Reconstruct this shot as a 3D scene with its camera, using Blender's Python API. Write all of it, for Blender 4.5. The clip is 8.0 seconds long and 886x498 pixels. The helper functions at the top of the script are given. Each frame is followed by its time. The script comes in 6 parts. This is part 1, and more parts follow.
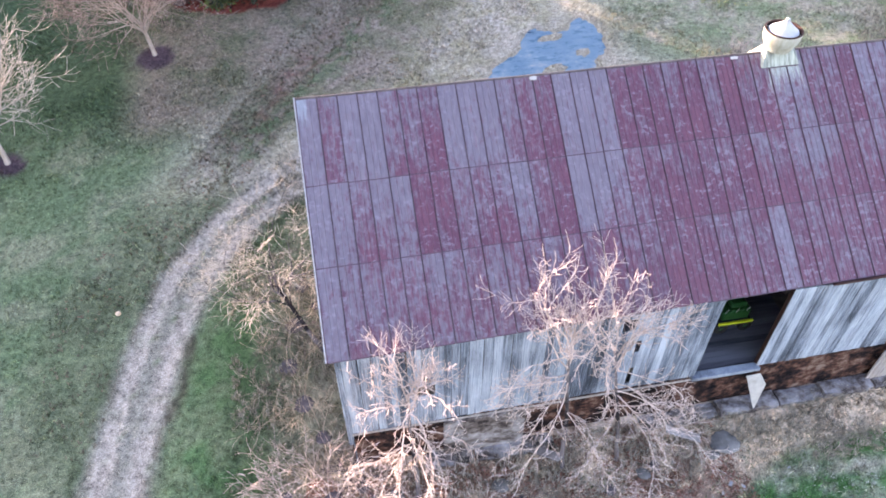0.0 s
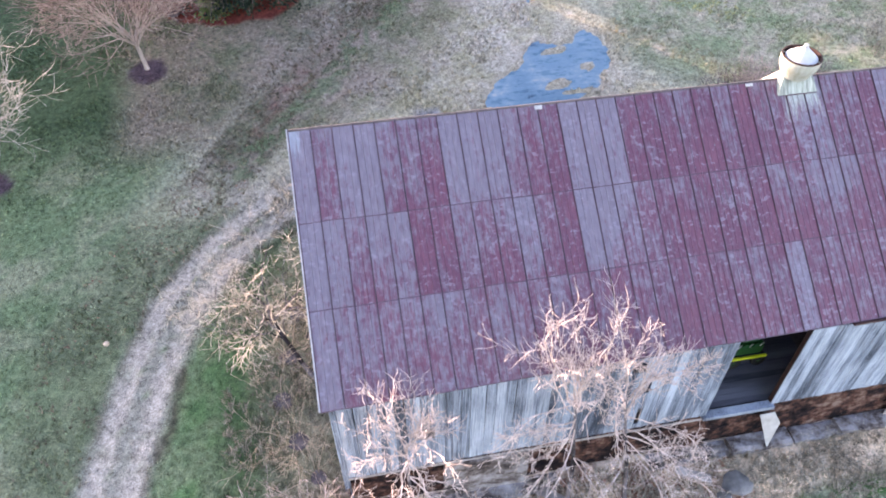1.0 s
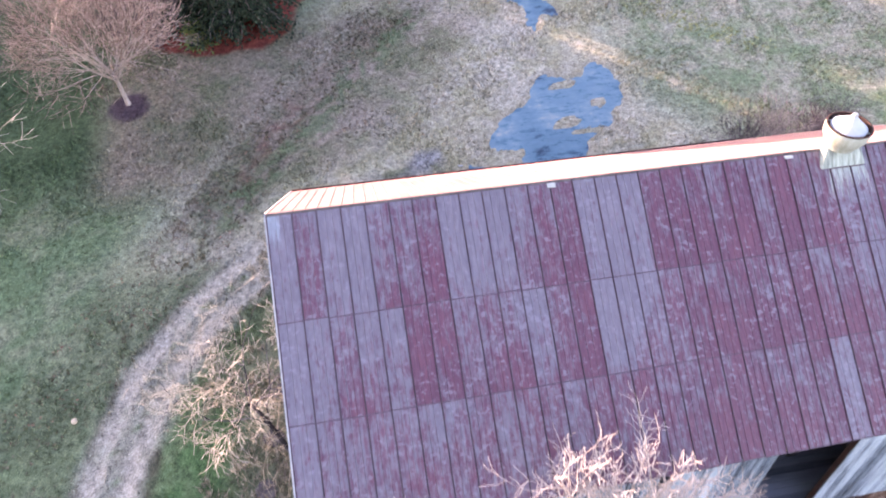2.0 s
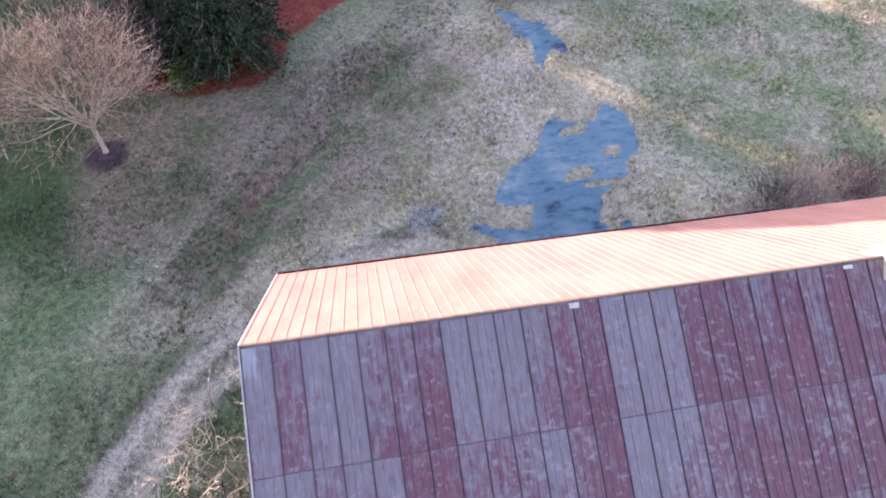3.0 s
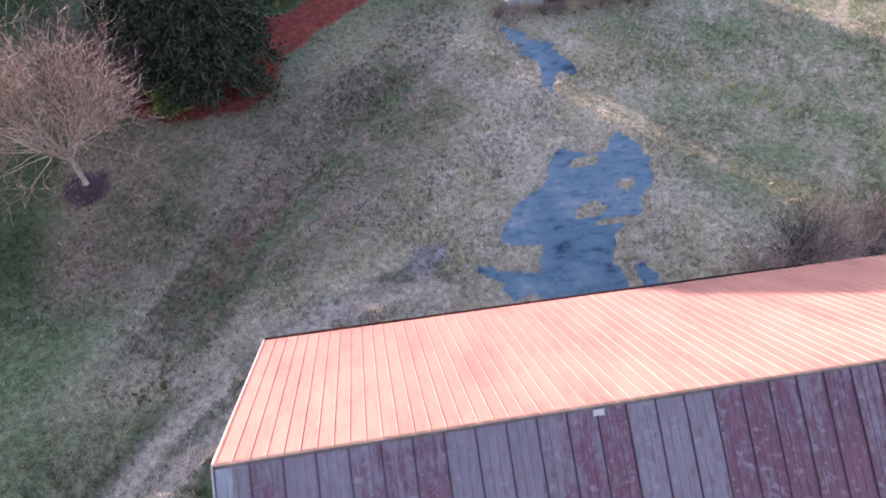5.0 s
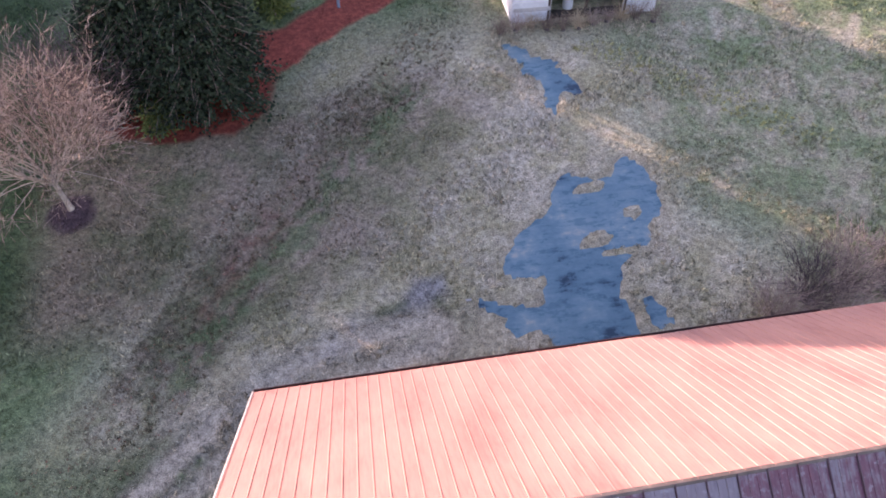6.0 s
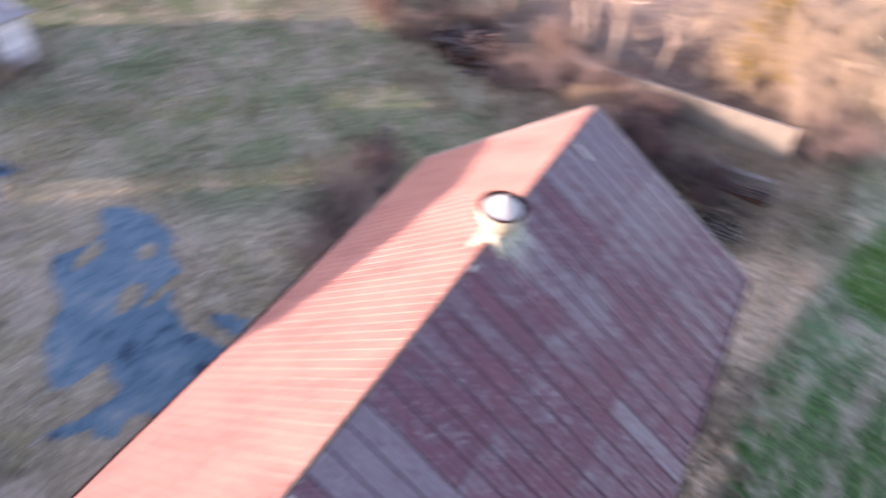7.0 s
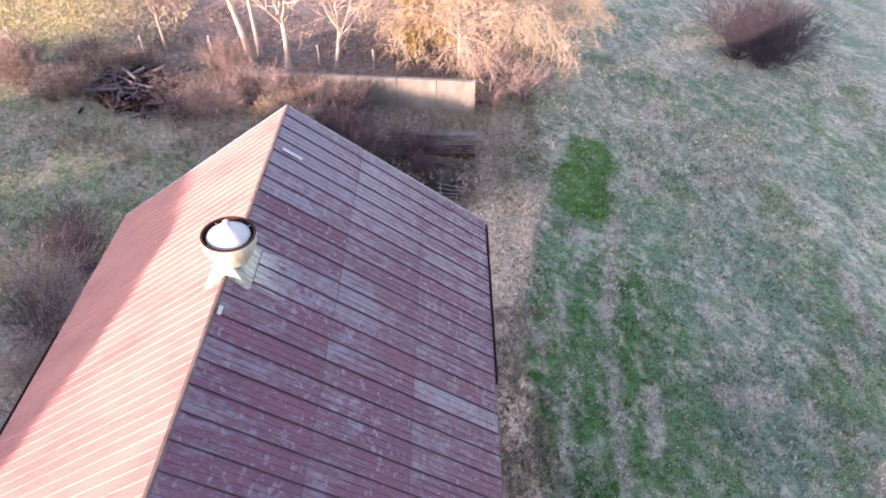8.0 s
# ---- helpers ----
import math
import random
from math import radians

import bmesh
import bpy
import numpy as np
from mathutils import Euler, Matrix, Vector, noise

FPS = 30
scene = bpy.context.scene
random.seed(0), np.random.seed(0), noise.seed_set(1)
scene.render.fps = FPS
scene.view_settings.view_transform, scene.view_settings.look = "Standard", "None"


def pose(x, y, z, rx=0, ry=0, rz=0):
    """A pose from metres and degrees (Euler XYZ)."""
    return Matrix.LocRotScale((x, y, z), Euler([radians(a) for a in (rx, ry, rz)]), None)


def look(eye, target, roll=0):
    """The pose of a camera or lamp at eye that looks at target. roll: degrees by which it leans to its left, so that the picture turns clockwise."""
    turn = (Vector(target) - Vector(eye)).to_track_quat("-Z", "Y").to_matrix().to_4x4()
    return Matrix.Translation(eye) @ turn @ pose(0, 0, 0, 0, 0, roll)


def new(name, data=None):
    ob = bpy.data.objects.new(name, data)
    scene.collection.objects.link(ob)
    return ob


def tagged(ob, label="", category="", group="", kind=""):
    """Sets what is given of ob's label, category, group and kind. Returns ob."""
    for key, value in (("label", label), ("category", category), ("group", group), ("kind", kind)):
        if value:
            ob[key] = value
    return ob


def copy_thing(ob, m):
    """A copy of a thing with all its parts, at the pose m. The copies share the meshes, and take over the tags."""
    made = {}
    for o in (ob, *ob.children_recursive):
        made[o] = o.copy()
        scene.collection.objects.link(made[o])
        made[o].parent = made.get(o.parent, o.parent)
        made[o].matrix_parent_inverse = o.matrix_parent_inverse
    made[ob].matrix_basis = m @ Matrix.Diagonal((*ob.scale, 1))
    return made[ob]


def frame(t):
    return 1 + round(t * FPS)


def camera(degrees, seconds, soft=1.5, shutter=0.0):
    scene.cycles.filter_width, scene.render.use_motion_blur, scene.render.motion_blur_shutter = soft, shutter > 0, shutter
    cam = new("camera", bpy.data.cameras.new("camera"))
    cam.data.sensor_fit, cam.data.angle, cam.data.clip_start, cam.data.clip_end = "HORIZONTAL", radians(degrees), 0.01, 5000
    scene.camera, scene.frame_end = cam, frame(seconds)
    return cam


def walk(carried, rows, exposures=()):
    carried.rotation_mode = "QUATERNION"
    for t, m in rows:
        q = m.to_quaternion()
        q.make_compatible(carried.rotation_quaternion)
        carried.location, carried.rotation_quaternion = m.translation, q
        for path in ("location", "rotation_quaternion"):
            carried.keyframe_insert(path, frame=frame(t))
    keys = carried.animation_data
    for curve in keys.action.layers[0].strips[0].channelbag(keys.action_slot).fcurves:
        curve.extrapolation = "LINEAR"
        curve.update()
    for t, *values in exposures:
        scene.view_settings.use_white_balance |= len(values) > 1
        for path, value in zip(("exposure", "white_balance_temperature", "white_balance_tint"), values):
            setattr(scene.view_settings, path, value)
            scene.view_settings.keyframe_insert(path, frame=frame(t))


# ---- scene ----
cam = camera(65.70, 8.0, soft=1.8, shutter=0.4)
PATH = [
    (0, (1.168, -17.835, 21.239), (2.429, -10.826, 14.219), -0.30),
    (0.5, (1.207, -17.389, 21.247), (2.479, -10.378, 14.230), -0.20),
    (1, (1.441, -16.317, 21.353), (2.695, -9.329, 14.310), -0.28),
    (1.5, (1.709, -14.845, 21.428), (2.963, -7.865, 14.378), -0.22),
    (2, (2.090, -12.977, 21.477), (3.322, -5.996, 14.425), -0.25),
    (2.2, (2.211, -12.135, 21.499), (3.444, -5.161, 14.439), -0.21),
    (3.3, (2.698, -8.624, 21.832), (3.938, -1.683, 14.740), 0.05),
    (3.5, (2.695, -8.488, 21.810), (3.941, -1.557, 14.711), 0.17),
    (4, (2.701, -8.314, 21.779), (3.939, -1.391, 14.669), 0.15),
    (4.5, (2.801, -7.603, 21.810), (4.043, -0.689, 14.692), 0.20),
    (4.7, (2.896, -7.174, 21.788), (4.131, -0.270, 14.660), 0.11),
    (6, (3.236, -4.727, 21.919), (4.503, 2.144, 14.765), 0.63),
    (6.5, (3.498, -4.794, 21.805), (5.033, 2.066, 14.692), 0.17),
    (6.6, (3.559, -4.815, 21.747), (5.975, 1.813, 14.659), 0.24),
    (6.7, (3.594, -4.865, 21.680), (7.113, 1.323, 14.656), 0.54),
    (6.8, (3.633, -4.895, 21.602), (8.203, 0.628, 14.630), 0.91),
    (6.9, (3.638, -4.915, 21.526), (9.205, -0.335, 14.596), 1.13),
    (7, (3.641, -4.983, 21.444), (9.978, -1.429, 14.573), 1.42),
    (7.1, (3.674, -5.081, 21.338), (10.584, -2.621, 14.540), 0.84),
    (7.2, (3.754, -5.141, 21.191), (10.977, -3.668, 14.434), 0.24),
    (7.4, (4.042, -4.967, 20.796), (11.452, -4.670, 14.087), -0.02),
    (7.5, (4.169, -4.858, 20.630), (11.599, -4.718, 13.939), 0.10),
    (8, (4.210, -4.871, 20.619), (11.637, -4.734, 13.924), -0.04),
]
walk(cam, [(t, look(eye, target, roll)) for t, eye, target, roll in PATH], [(0.0, 2.85, 6850, 34), (1.0, 2.85, 6850, 34), (2.0, 2.88, 6950, 40), (3.5, 2.28, 6900, 36), (4.5, 2.13, 6900, 37), (6.0, 2.10, 6950, 40), (7.0, 1.97, 6980, 41), (8.0, 2.2, 6950, 42)])

# ---------- light: low sun from the north-west, clear sky ----------
SUN_EL, SUN_AZ = radians(12.5), math.atan2(-0.70, 0.71)
sun_way = Vector((math.sin(SUN_AZ) * math.cos(SUN_EL), math.cos(SUN_AZ) * math.cos(SUN_EL), math.sin(SUN_EL)))
world = bpy.data.worlds.new("sky")
scene.world = world
world.use_nodes = True
wn = world.node_tree
sky = wn.nodes.new("ShaderNodeTexSky")
sky.sky_type, sky.sun_disc = "NISHITA", False
sky.sun_elevation, sky.sun_rotation = SUN_EL, SUN_AZ
wn.links.new(sky.outputs["Color"], wn.nodes["Background"].inputs["Color"])
wn.nodes["Background"].inputs["Strength"].default_value = 0.15
sun = new("sun", bpy.data.lights.new("sun", "SUN"))
sun.data.energy, sun.data.angle, sun.data.color = 3.4, radians(0.6), (1.0, 0.84, 0.68)
sun.matrix_world = look(sun_way * 100, (0, 0, 0))


# ---------- materials ----------
def nodes(name, rough=0.8, metal=0.0, spec=0.3):
    m = bpy.data.materials.new(name)
    m.use_nodes = True
    t = m.node_tree
    b = t.nodes["Principled BSDF"]
    b.inputs["Roughness"].default_value, b.inputs["Metallic"].default_value = rough, metal
    b.inputs["Specular IOR Level"].default_value = spec
    return m, t, b


def val(t, op, a, b=0.0, c=0.0, clamp=False):
    n = t.nodes.new("ShaderNodeMath")
    n.operation, n.use_clamp = op, clamp
    for k, v in enumerate((a, b, c)):
        if isinstance(v, (int, float)):
            n.inputs[k].default_value = v
        else:
            t.links.new(v, n.inputs[k])
    return n.outputs[0]


def grain(t, scale, detail=4.0, stretch=(1, 1, 1), rough=0.6):
    co = t.nodes.new("ShaderNodeTexCoord")
    mp = t.nodes.new("ShaderNodeMapping")
    mp.inputs["Scale"].default_value = stretch
    n = t.nodes.new("ShaderNodeTexNoise")
    n.inputs["Scale"].default_value, n.inputs["Detail"].default_value, n.inputs["Roughness"].default_value = scale, detail, rough
    t.links.new(co.outputs["Object"], mp.inputs["Vector"])
    t.links.new(mp.outputs[0], n.inputs["Vector"])
    return n.outputs["Fac"]


def ramp(t, fac, stops):
    r = t.nodes.new("ShaderNodeValToRGB")
    while len(r.color_ramp.elements) < len(stops):
        r.color_ramp.elements.new(0.5)
    for e, (p, c) in zip(r.color_ramp.elements, stops):
        e.position, e.color = p, (*c, 1)
    t.links.new(fac, r.inputs["Fac"])
    return r.outputs["Color"]


def mix(t, fac, a, b, kind="MIX"):
    n = t.nodes.new("ShaderNodeMix")
    n.data_type, n.blend_type = "RGBA", kind
    for sock, v in ((n.inputs[0], fac), (n.inputs[6], a), (n.inputs[7], b)):
        if isinstance(v, (int, float)):
            sock.default_value = v
        elif isinstance(v, tuple):
            sock.default_value = (*v, 1)
        else:
            t.links.new(v, sock)
    return n.outputs[2]


def relief(t, b, height, depth, strength=1.0):
    n = t.nodes.new("ShaderNodeBump")
    n.inputs["Distance"].default_value, n.inputs["Strength"].default_value = depth, strength
    t.links.new(height, n.inputs["Height"])
    t.links.new(n.outputs[0], b.inputs["Normal"])


def attr(t, name):
    n = t.nodes.new("ShaderNodeAttribute")
    n.attribute_name = name
    return n


def chance(t):
    return t.nodes.new("ShaderNodeObjectInfo").outputs["Random"]


def island(t):
    return t.nodes.new("ShaderNodeNewGeometry").outputs["Random Per Island"]


def plain(name, dark, light, scale=6.0, rough=0.85, bump=0.01, stretch=(1, 1, 1), metal=0.0, spec=0.3, by=None, spread=0.0):
    """A surface between two tones in two sizes of grain, with a little relief; by: a source of chance per piece."""
    m, t, b = nodes(name, rough, metal, spec)
    g1, g2 = grain(t, scale, 6, stretch), grain(t, scale * 0.17, 3, stretch)
    f = val(t, "ADD", val(t, "MULTIPLY", g1, 0.55), val(t, "MULTIPLY", g2, 0.45))
    if by:
        f = val(t, "ADD", f, val(t, "MULTIPLY", val(t, "SUBTRACT", by(t), 0.5), spread))
    t.links.new(ramp(t, f, [(0.33, dark), (0.67, light)]), b.inputs["Base Color"])
    relief(t, b, g1, bump)
    return m


def tinted(name, rough=0.95, amount=0.35, scale=18.0, bump=0.03, spec=0.1):
    """A surface whose base colour is the mesh's own tint, broken up by grain."""
    m, t, b = nodes(name, rough, 0.0, spec)
    g = val(t, "ADD", val(t, "MULTIPLY", grain(t, scale, 6), 0.6), val(t, "MULTIPLY", grain(t, scale * 0.2, 4), 0.4))
    k = val(t, "MULTIPLY_ADD", val(t, "SUBTRACT", g, 0.5), amount * 6, 1.0)
    c = t.nodes.new("ShaderNodeVectorMath")
    c.operation = "SCALE"
    t.links.new(attr(t, "tint").outputs["Color"], c.inputs[0])
    t.links.new(val(t, "MAXIMUM", k, 0.25), c.inputs[3])
    t.links.new(c.outputs[0], b.inputs["Base Color"])
    if bump:
        relief(t, b, g, bump)
    return m


M_GROUND = tinted("grass_and_soil", amount=0.82, scale=20.0, bump=0.10)
M_BLADE = tinted("grass_blades", amount=0.15, scale=3.0, bump=0.0, rough=0.8)
M_STRAW = tinted("dry_stalks", amount=0.12, scale=3.0, bump=0.0, rough=0.85)
M_CONCRETE = plain("old_concrete", (0.08, 0.075, 0.068), (0.27, 0.255, 0.235), 3.0, 0.92, 0.012)
M_WALLCON = plain("tan_concrete", (0.15, 0.14, 0.12), (0.32, 0.295, 0.245), 1.6, 0.9, 0.01, (1, 1, 0.6))
M_DARKWOOD = plain("dark_barn_timber", (0.05, 0.045, 0.04), (0.16, 0.14, 0.12), 5, 0.9, 0.006, (1, 1, 0.1))
M_FLOORWOOD = plain("worn_floor_plank", (0.045, 0.046, 0.055), (0.15, 0.152, 0.168), 6, 0.85, 0.005, (0.1, 1, 1), by=chance, spread=0.3)
M_GUTTER = plain("dark_metal_edge", (0.03, 0.012, 0.012), (0.08, 0.03, 0.03), 8, 0.5, 0.002)
M_TRIM = plain("white_rake_trim", (0.26, 0.25, 0.24), (0.52, 0.50, 0.48), 5, 0.6, 0.003)
M_RIDGE = plain("galvanised_ridge", (0.060, 0.045, 0.042), (0.155, 0.120, 0.110), 5, 0.5, 0.003, metal=0.2)
M_VENT = plain("white_vent_paint", (0.30, 0.31, 0.235), (0.52, 0.52, 0.45), 6, 0.55, 0.004, (1.6, 1.6, 0.35))
M_VENTCAP = plain("white_cap_paint", (0.34, 0.36, 0.36), (0.52, 0.52, 0.50), 5, 0.45, 0.002)
M_VENTIN = plain("rusty_vent_throat", (0.02, 0.01, 0.008), (0.07, 0.03, 0.02), 8, 0.8, 0.004)
M_BARKPALE = plain("pale_bark", (0.30, 0.24, 0.19), (0.55, 0.47, 0.40), 9, 0.9, 0.01, (1, 1, 0.3))
M_BARKGREY = plain("grey_brown_bark", (0.20, 0.15, 0.12), (0.38, 0.30, 0.26), 9, 0.9, 0.01, (1, 1, 0.3))
M_TWIG = plain("pinkish_twigs", (0.42, 0.32, 0.27), (0.68, 0.55, 0.48), 5, 0.85, 0.0, by=island, spread=0.5)
M_TWIGPALE = plain("straw_coloured_twigs", (0.40, 0.31, 0.21), (0.62, 0.50, 0.36), 5, 0.85, 0.0, by=island, spread=0.4)
M_TWIGSTRAW = plain("bleached_straw_twigs", (0.36, 0.31, 0.235), (0.60, 0.53, 0.43), 5, 0.85, 0.0, by=island, spread=0.4)
M_TWIGBROWN = plain("grey_brown_twigs", (0.28, 0.205, 0.18), (0.52, 0.41, 0.365), 5, 0.88, 0.0, by=island, spread=0.4)
M_TWIGDARK = plain("purple_brown_twigs", (0.075, 0.052, 0.056), (0.17, 0.125, 0.13), 5, 0.9, 0.0, by=island, spread=0.4)
M_TWIGRUST = plain("russet_twigs", (0.165, 0.118, 0.098), (0.345, 0.262, 0.222), 5, 0.9, 0.0, by=island, spread=0.4)
M_TWIGFAN = plain("pinkish_brown_twigs", (0.095, 0.062, 0.052), (0.43, 0.325, 0.27), 5, 0.88, 0.0, by=island, spread=0.5)
M_BRUSH = plain("cream_pink_stems", (0.50, 0.37, 0.305), (0.80, 0.65, 0.56), 5, 0.85, 0.0, by=island, spread=0.5)
# purple twigs darkened to stand for the shade the thicket lies in
M_TWIGSHADE = plain("shade_purple_twigs", (0.036, 0.029, 0.037), (0.084, 0.068, 0.081), 5, 0.9, 0.0, by=island, spread=0.4)
M_NEEDLE = plain("dark_needles", (0.005, 0.011, 0.006), (0.058, 0.088, 0.046), 3, 0.7, 0.0, by=island, spread=0.6)
M_OCHRE = plain("ochre_leaves", (0.24, 0.17, 0.04), (0.46, 0.34, 0.10), 3, 0.7, 0.0, by=island, spread=0.6)
M_NEEDLELT = plain("light_green_leaves", (0.07, 0.11, 0.03), (0.20, 0.24, 0.07), 3, 0.6, 0.0, by=island, spread=0.6)
M_SIDING = plain("white_shed_siding", (0.50, 0.52, 0.55), (0.74, 0.75, 0.76), 4, 0.6, 0.002, by=chance, spread=0.2)
# the open shed's inner shade is put into this near-black colour
M_SHEDIN = plain("shed_inside_shade", (0.03, 0.025, 0.02), (0.09, 0.07, 0.06), 4, 0.9, 0.004)
M_SHEDROOF = plain("grey_shed_roof", (0.20, 0.20, 0.21), (0.36, 0.36, 0.37), 5, 0.6, 0.004)
M_GREENPAINT = plain("green_machine_paint", (0.006, 0.050, 0.012), (0.018, 0.110, 0.028), 5, 0.45, 0.001)
M_YELLOWPAINT = plain("yellow_machine_paint", (0.55, 0.60, 0.02), (0.75, 0.80, 0.05), 5, 0.45, 0.001)
M_RUBBER = plain("black_rubber", (0.01, 0.01, 0.01), (0.03, 0.03, 0.03), 8, 0.8, 0.004)
M_WHITEBOARD = plain("whitewashed_panel", (0.34, 0.32, 0.29), (0.58, 0.56, 0.52), 4, 0.8, 0.003)
M_LOG = plain("grey_logs", (0.022, 0.018, 0.020), (0.17, 0.145, 0.145), 6, 0.95, 0.01, by=island, spread=0.6)
M_STEEL = plain("pale_steel_tube", (0.45, 0.45, 0.45), (0.70, 0.70, 0.70), 6, 0.45, 0.001, metal=0.4)
M_POST = plain("weathered_post", (0.22, 0.19, 0.17), (0.45, 0.41, 0.38), 8, 0.9, 0.006, (1, 1, 0.2))
M_WIRE = plain("fence_wire", (0.10, 0.10, 0.10), (0.2, 0.2, 0.2), 8, 0.6, 0.0, metal=0.6)


def make_board():
    m, t, b = nodes("weathered_grey_boards", 0.85, 0, 0.25)
    streak = grain(t, 2.2, 8, (17, 17, 0.32), 0.75)
    blot = grain(t, 0.9, 4, (1.2, 1.2, 0.5))
    f = val(t, "ADD", val(t, "MULTIPLY", streak, 0.9), val(t, "MULTIPLY", blot, 0.5))
    f = val(t, "ADD", f, val(t, "MULTIPLY", val(t, "SUBTRACT", chance(t), 0.5), 0.19))
    t.links.new(ramp(t, f, [(0.52, (0.034, 0.042, 0.054)), (0.63, (0.145, 0.170, 0.205)), (0.76, (0.32, 0.365, 0.415)), (0.93, (0.50, 0.555, 0.61))]), b.inputs["Base Color"])
    relief(t, b, streak, 0.006)
    return m


def make_foundation():
    """Stone and earth base: black damp, brown soil, rust stains and pale crumbs."""
    m, t, b = nodes("stained_foundation", 0.95, 0.0, 0.1)
    g1, g2, g3 = grain(t, 3.0, 8, (0.8, 1, 1.0), 0.66), grain(t, 0.7, 5), grain(t, 11, 4, (1, 1, 1), 0.6)
    f = val(t, "ADD", val(t, "MULTIPLY", g1, 0.6), val(t, "MULTIPLY", g2, 0.4))
    base = ramp(t, f, [(0.42, (0.006, 0.005, 0.006)), (0.49, (0.030, 0.018, 0.016)), (0.54, (0.098, 0.046, 0.032)), (0.62, (0.22, 0.155, 0.122))])
    t.links.new(mix(t, val(t, "MULTIPLY_ADD", val(t, "SUBTRACT", g3, 0.69), 9.0, 0.0, clamp=True), base, (0.27, 0.22, 0.19)), b.inputs["Base Color"])
    relief(t, b, g1, 0.06)
    return m


def make_ledge():
    """Old broken concrete: lavender-grey with black joints and earth on it."""
    m, t, b = nodes("broken_concrete", 0.95, 0.0, 0.15)
    g1, g2 = grain(t, 3.2, 8, (0.7, 1, 1), 0.72), grain(t, 0.9, 4)
    f = val(t, "ADD", val(t, "MULTIPLY", g1, 0.65), val(t, "MULTIPLY", g2, 0.35))
    t.links.new(ramp(t, f, [(0.38, (0.024, 0.019, 0.018)), (0.46, (0.13, 0.105, 0.092)), (0.54, (0.27, 0.25, 0.24)), (0.70, (0.46, 0.435, 0.425))]), b.inputs["Base Color"])
    relief(t, b, g1, 0.03)
    return m


def make_old_roof():
    """Oxide-red paint, worn off along the slope in streaks and flakes down to lavender-grey galvanised sheet; whitewash runs at the west verge and below the ventilator."""
    m, t, b = nodes("peeling_red_roof_paint", 0.5, 0.0, 0.5)
    streak = grain(t, 1.5, 8, (9, 0.6, 0.6), 0.75)
    flake = grain(t, 2.8, 7, (2.0, 1.1, 1.1), 0.70)
    blot = grain(t, 0.8, 3, (1.4, 0.8, 0.8))
    f = val(t, "ADD", val(t, "MULTIPLY", streak, 0.46), val(t, "ADD", val(t, "MULTIPLY", flake, 0.48), val(t, "MULTIPLY", blot, 0.22)))
    worn = attr(t, "paint").outputs["Fac"]
    f = val(t, "ADD", f, val(t, "MULTIPLY", val(t, "SUBTRACT", worn, 0.48), 0.235))
    chip = grain(t, 7.0, 4, (2.2, 1.0, 1.0), 0.6)
    s = val(t, "MULTIPLY_ADD", val(t, "SUBTRACT", f, 0.585), 7.5, 0.5, clamp=True)
    s = val(t, "MULTIPLY", s, val(t, "SUBTRACT", 1.0, val(t, "MULTIPLY_ADD", val(t, "SUBTRACT", chip, 0.60), 9.0, 0.0, clamp=True)))
    fine = grain(t, 6, 6, (3, 0.5, 0.5))
    red = ramp(t, val(t, "ADD", val(t, "MULTIPLY", fine, 0.6), val(t, "MULTIPLY", blot, 0.4)), [(0.3, (0.078, 0.019, 0.040)), (0.5, (0.116, 0.030, 0.055)), (0.72, (0.172, 0.050, 0.072))])
    grey = ramp(t, val(t, "ADD", val(t, "MULTIPLY", fine, 0.55), val(t, "ADD", val(t, "MULTIPLY", streak, 0.25), val(t, "MULTIPLY", blot, 0.2))), [(0.3, (0.124, 0.094, 0.116)), (0.5, (0.172, 0.143, 0.167)), (0.7, (0.242, 0.210, 0.238))])
    curl = grain(t, 4.6, 4, (1.1, 1.5, 1.5), 0.6)
    where = grain(t, 0.55, 3, (1.0, 0.8, 0.8))
    loose = val(t, "MULTIPLY_ADD", val(t, "SUBTRACT", val(t, "ADD", curl, val(t, "MULTIPLY", where, 0.35)), 0.758), 14.0, 0.0, clamp=True)
    skin = mix(t, val(t, "MULTIPLY", loose, 0.55), mix(t, val(t, "MULTIPLY_ADD", s, 0.88, 0.06), grey, red), (0.25, 0.210, 0.245))
    # old whitewash: at the west verge, in drips below the ventilator, in crumbs along the ridge
    spot = t.nodes.new("ShaderNodeSeparateXYZ")
    t.links.new(t.nodes.new("ShaderNodeNewGeometry").outputs["Position"], spot.inputs[0])
    px, py = spot.outputs["X"], spot.outputs["Y"]
    drip = grain(t, 3.0, 5, (6, 0.5, 0.5), 0.7)

    def patch(x0, half, low, gain):
        across = val(t, "SUBTRACT", 1.0, val(t, "DIVIDE", val(t, "ABSOLUTE", val(t, "SUBTRACT", px, x0)), half))
        down = val(t, "ADD", 1.0, val(t, "DIVIDE", py, low))
        both = val(t, "MINIMUM", val(t, "MULTIPLY", across, 1.6), down)
        return val(t, "MULTIPLY", val(t, "MULTIPLY_ADD", val(t, "ADD", both, val(t, "MULTIPLY", val(t, "SUBTRACT", drip, 0.5), 1.9)), 2.2, -0.45, clamp=True), gain)

    verge = patch(0.02, 0.38, 0.85, 0.38)
    vent = patch(15.34, 0.68, 1.25, 0.8)
    crumbs = val(t, "MULTIPLY", val(t, "MULTIPLY_ADD", val(t, "ADD", val(t, "MULTIPLY", py, 1.2), grain(t, 4.0, 5, (0.5, 1, 1), 0.7)), 6.0, -3.0, clamp=True), 0.45)
    skin = mix(t, crumbs, skin, (0.36, 0.40, 0.40))
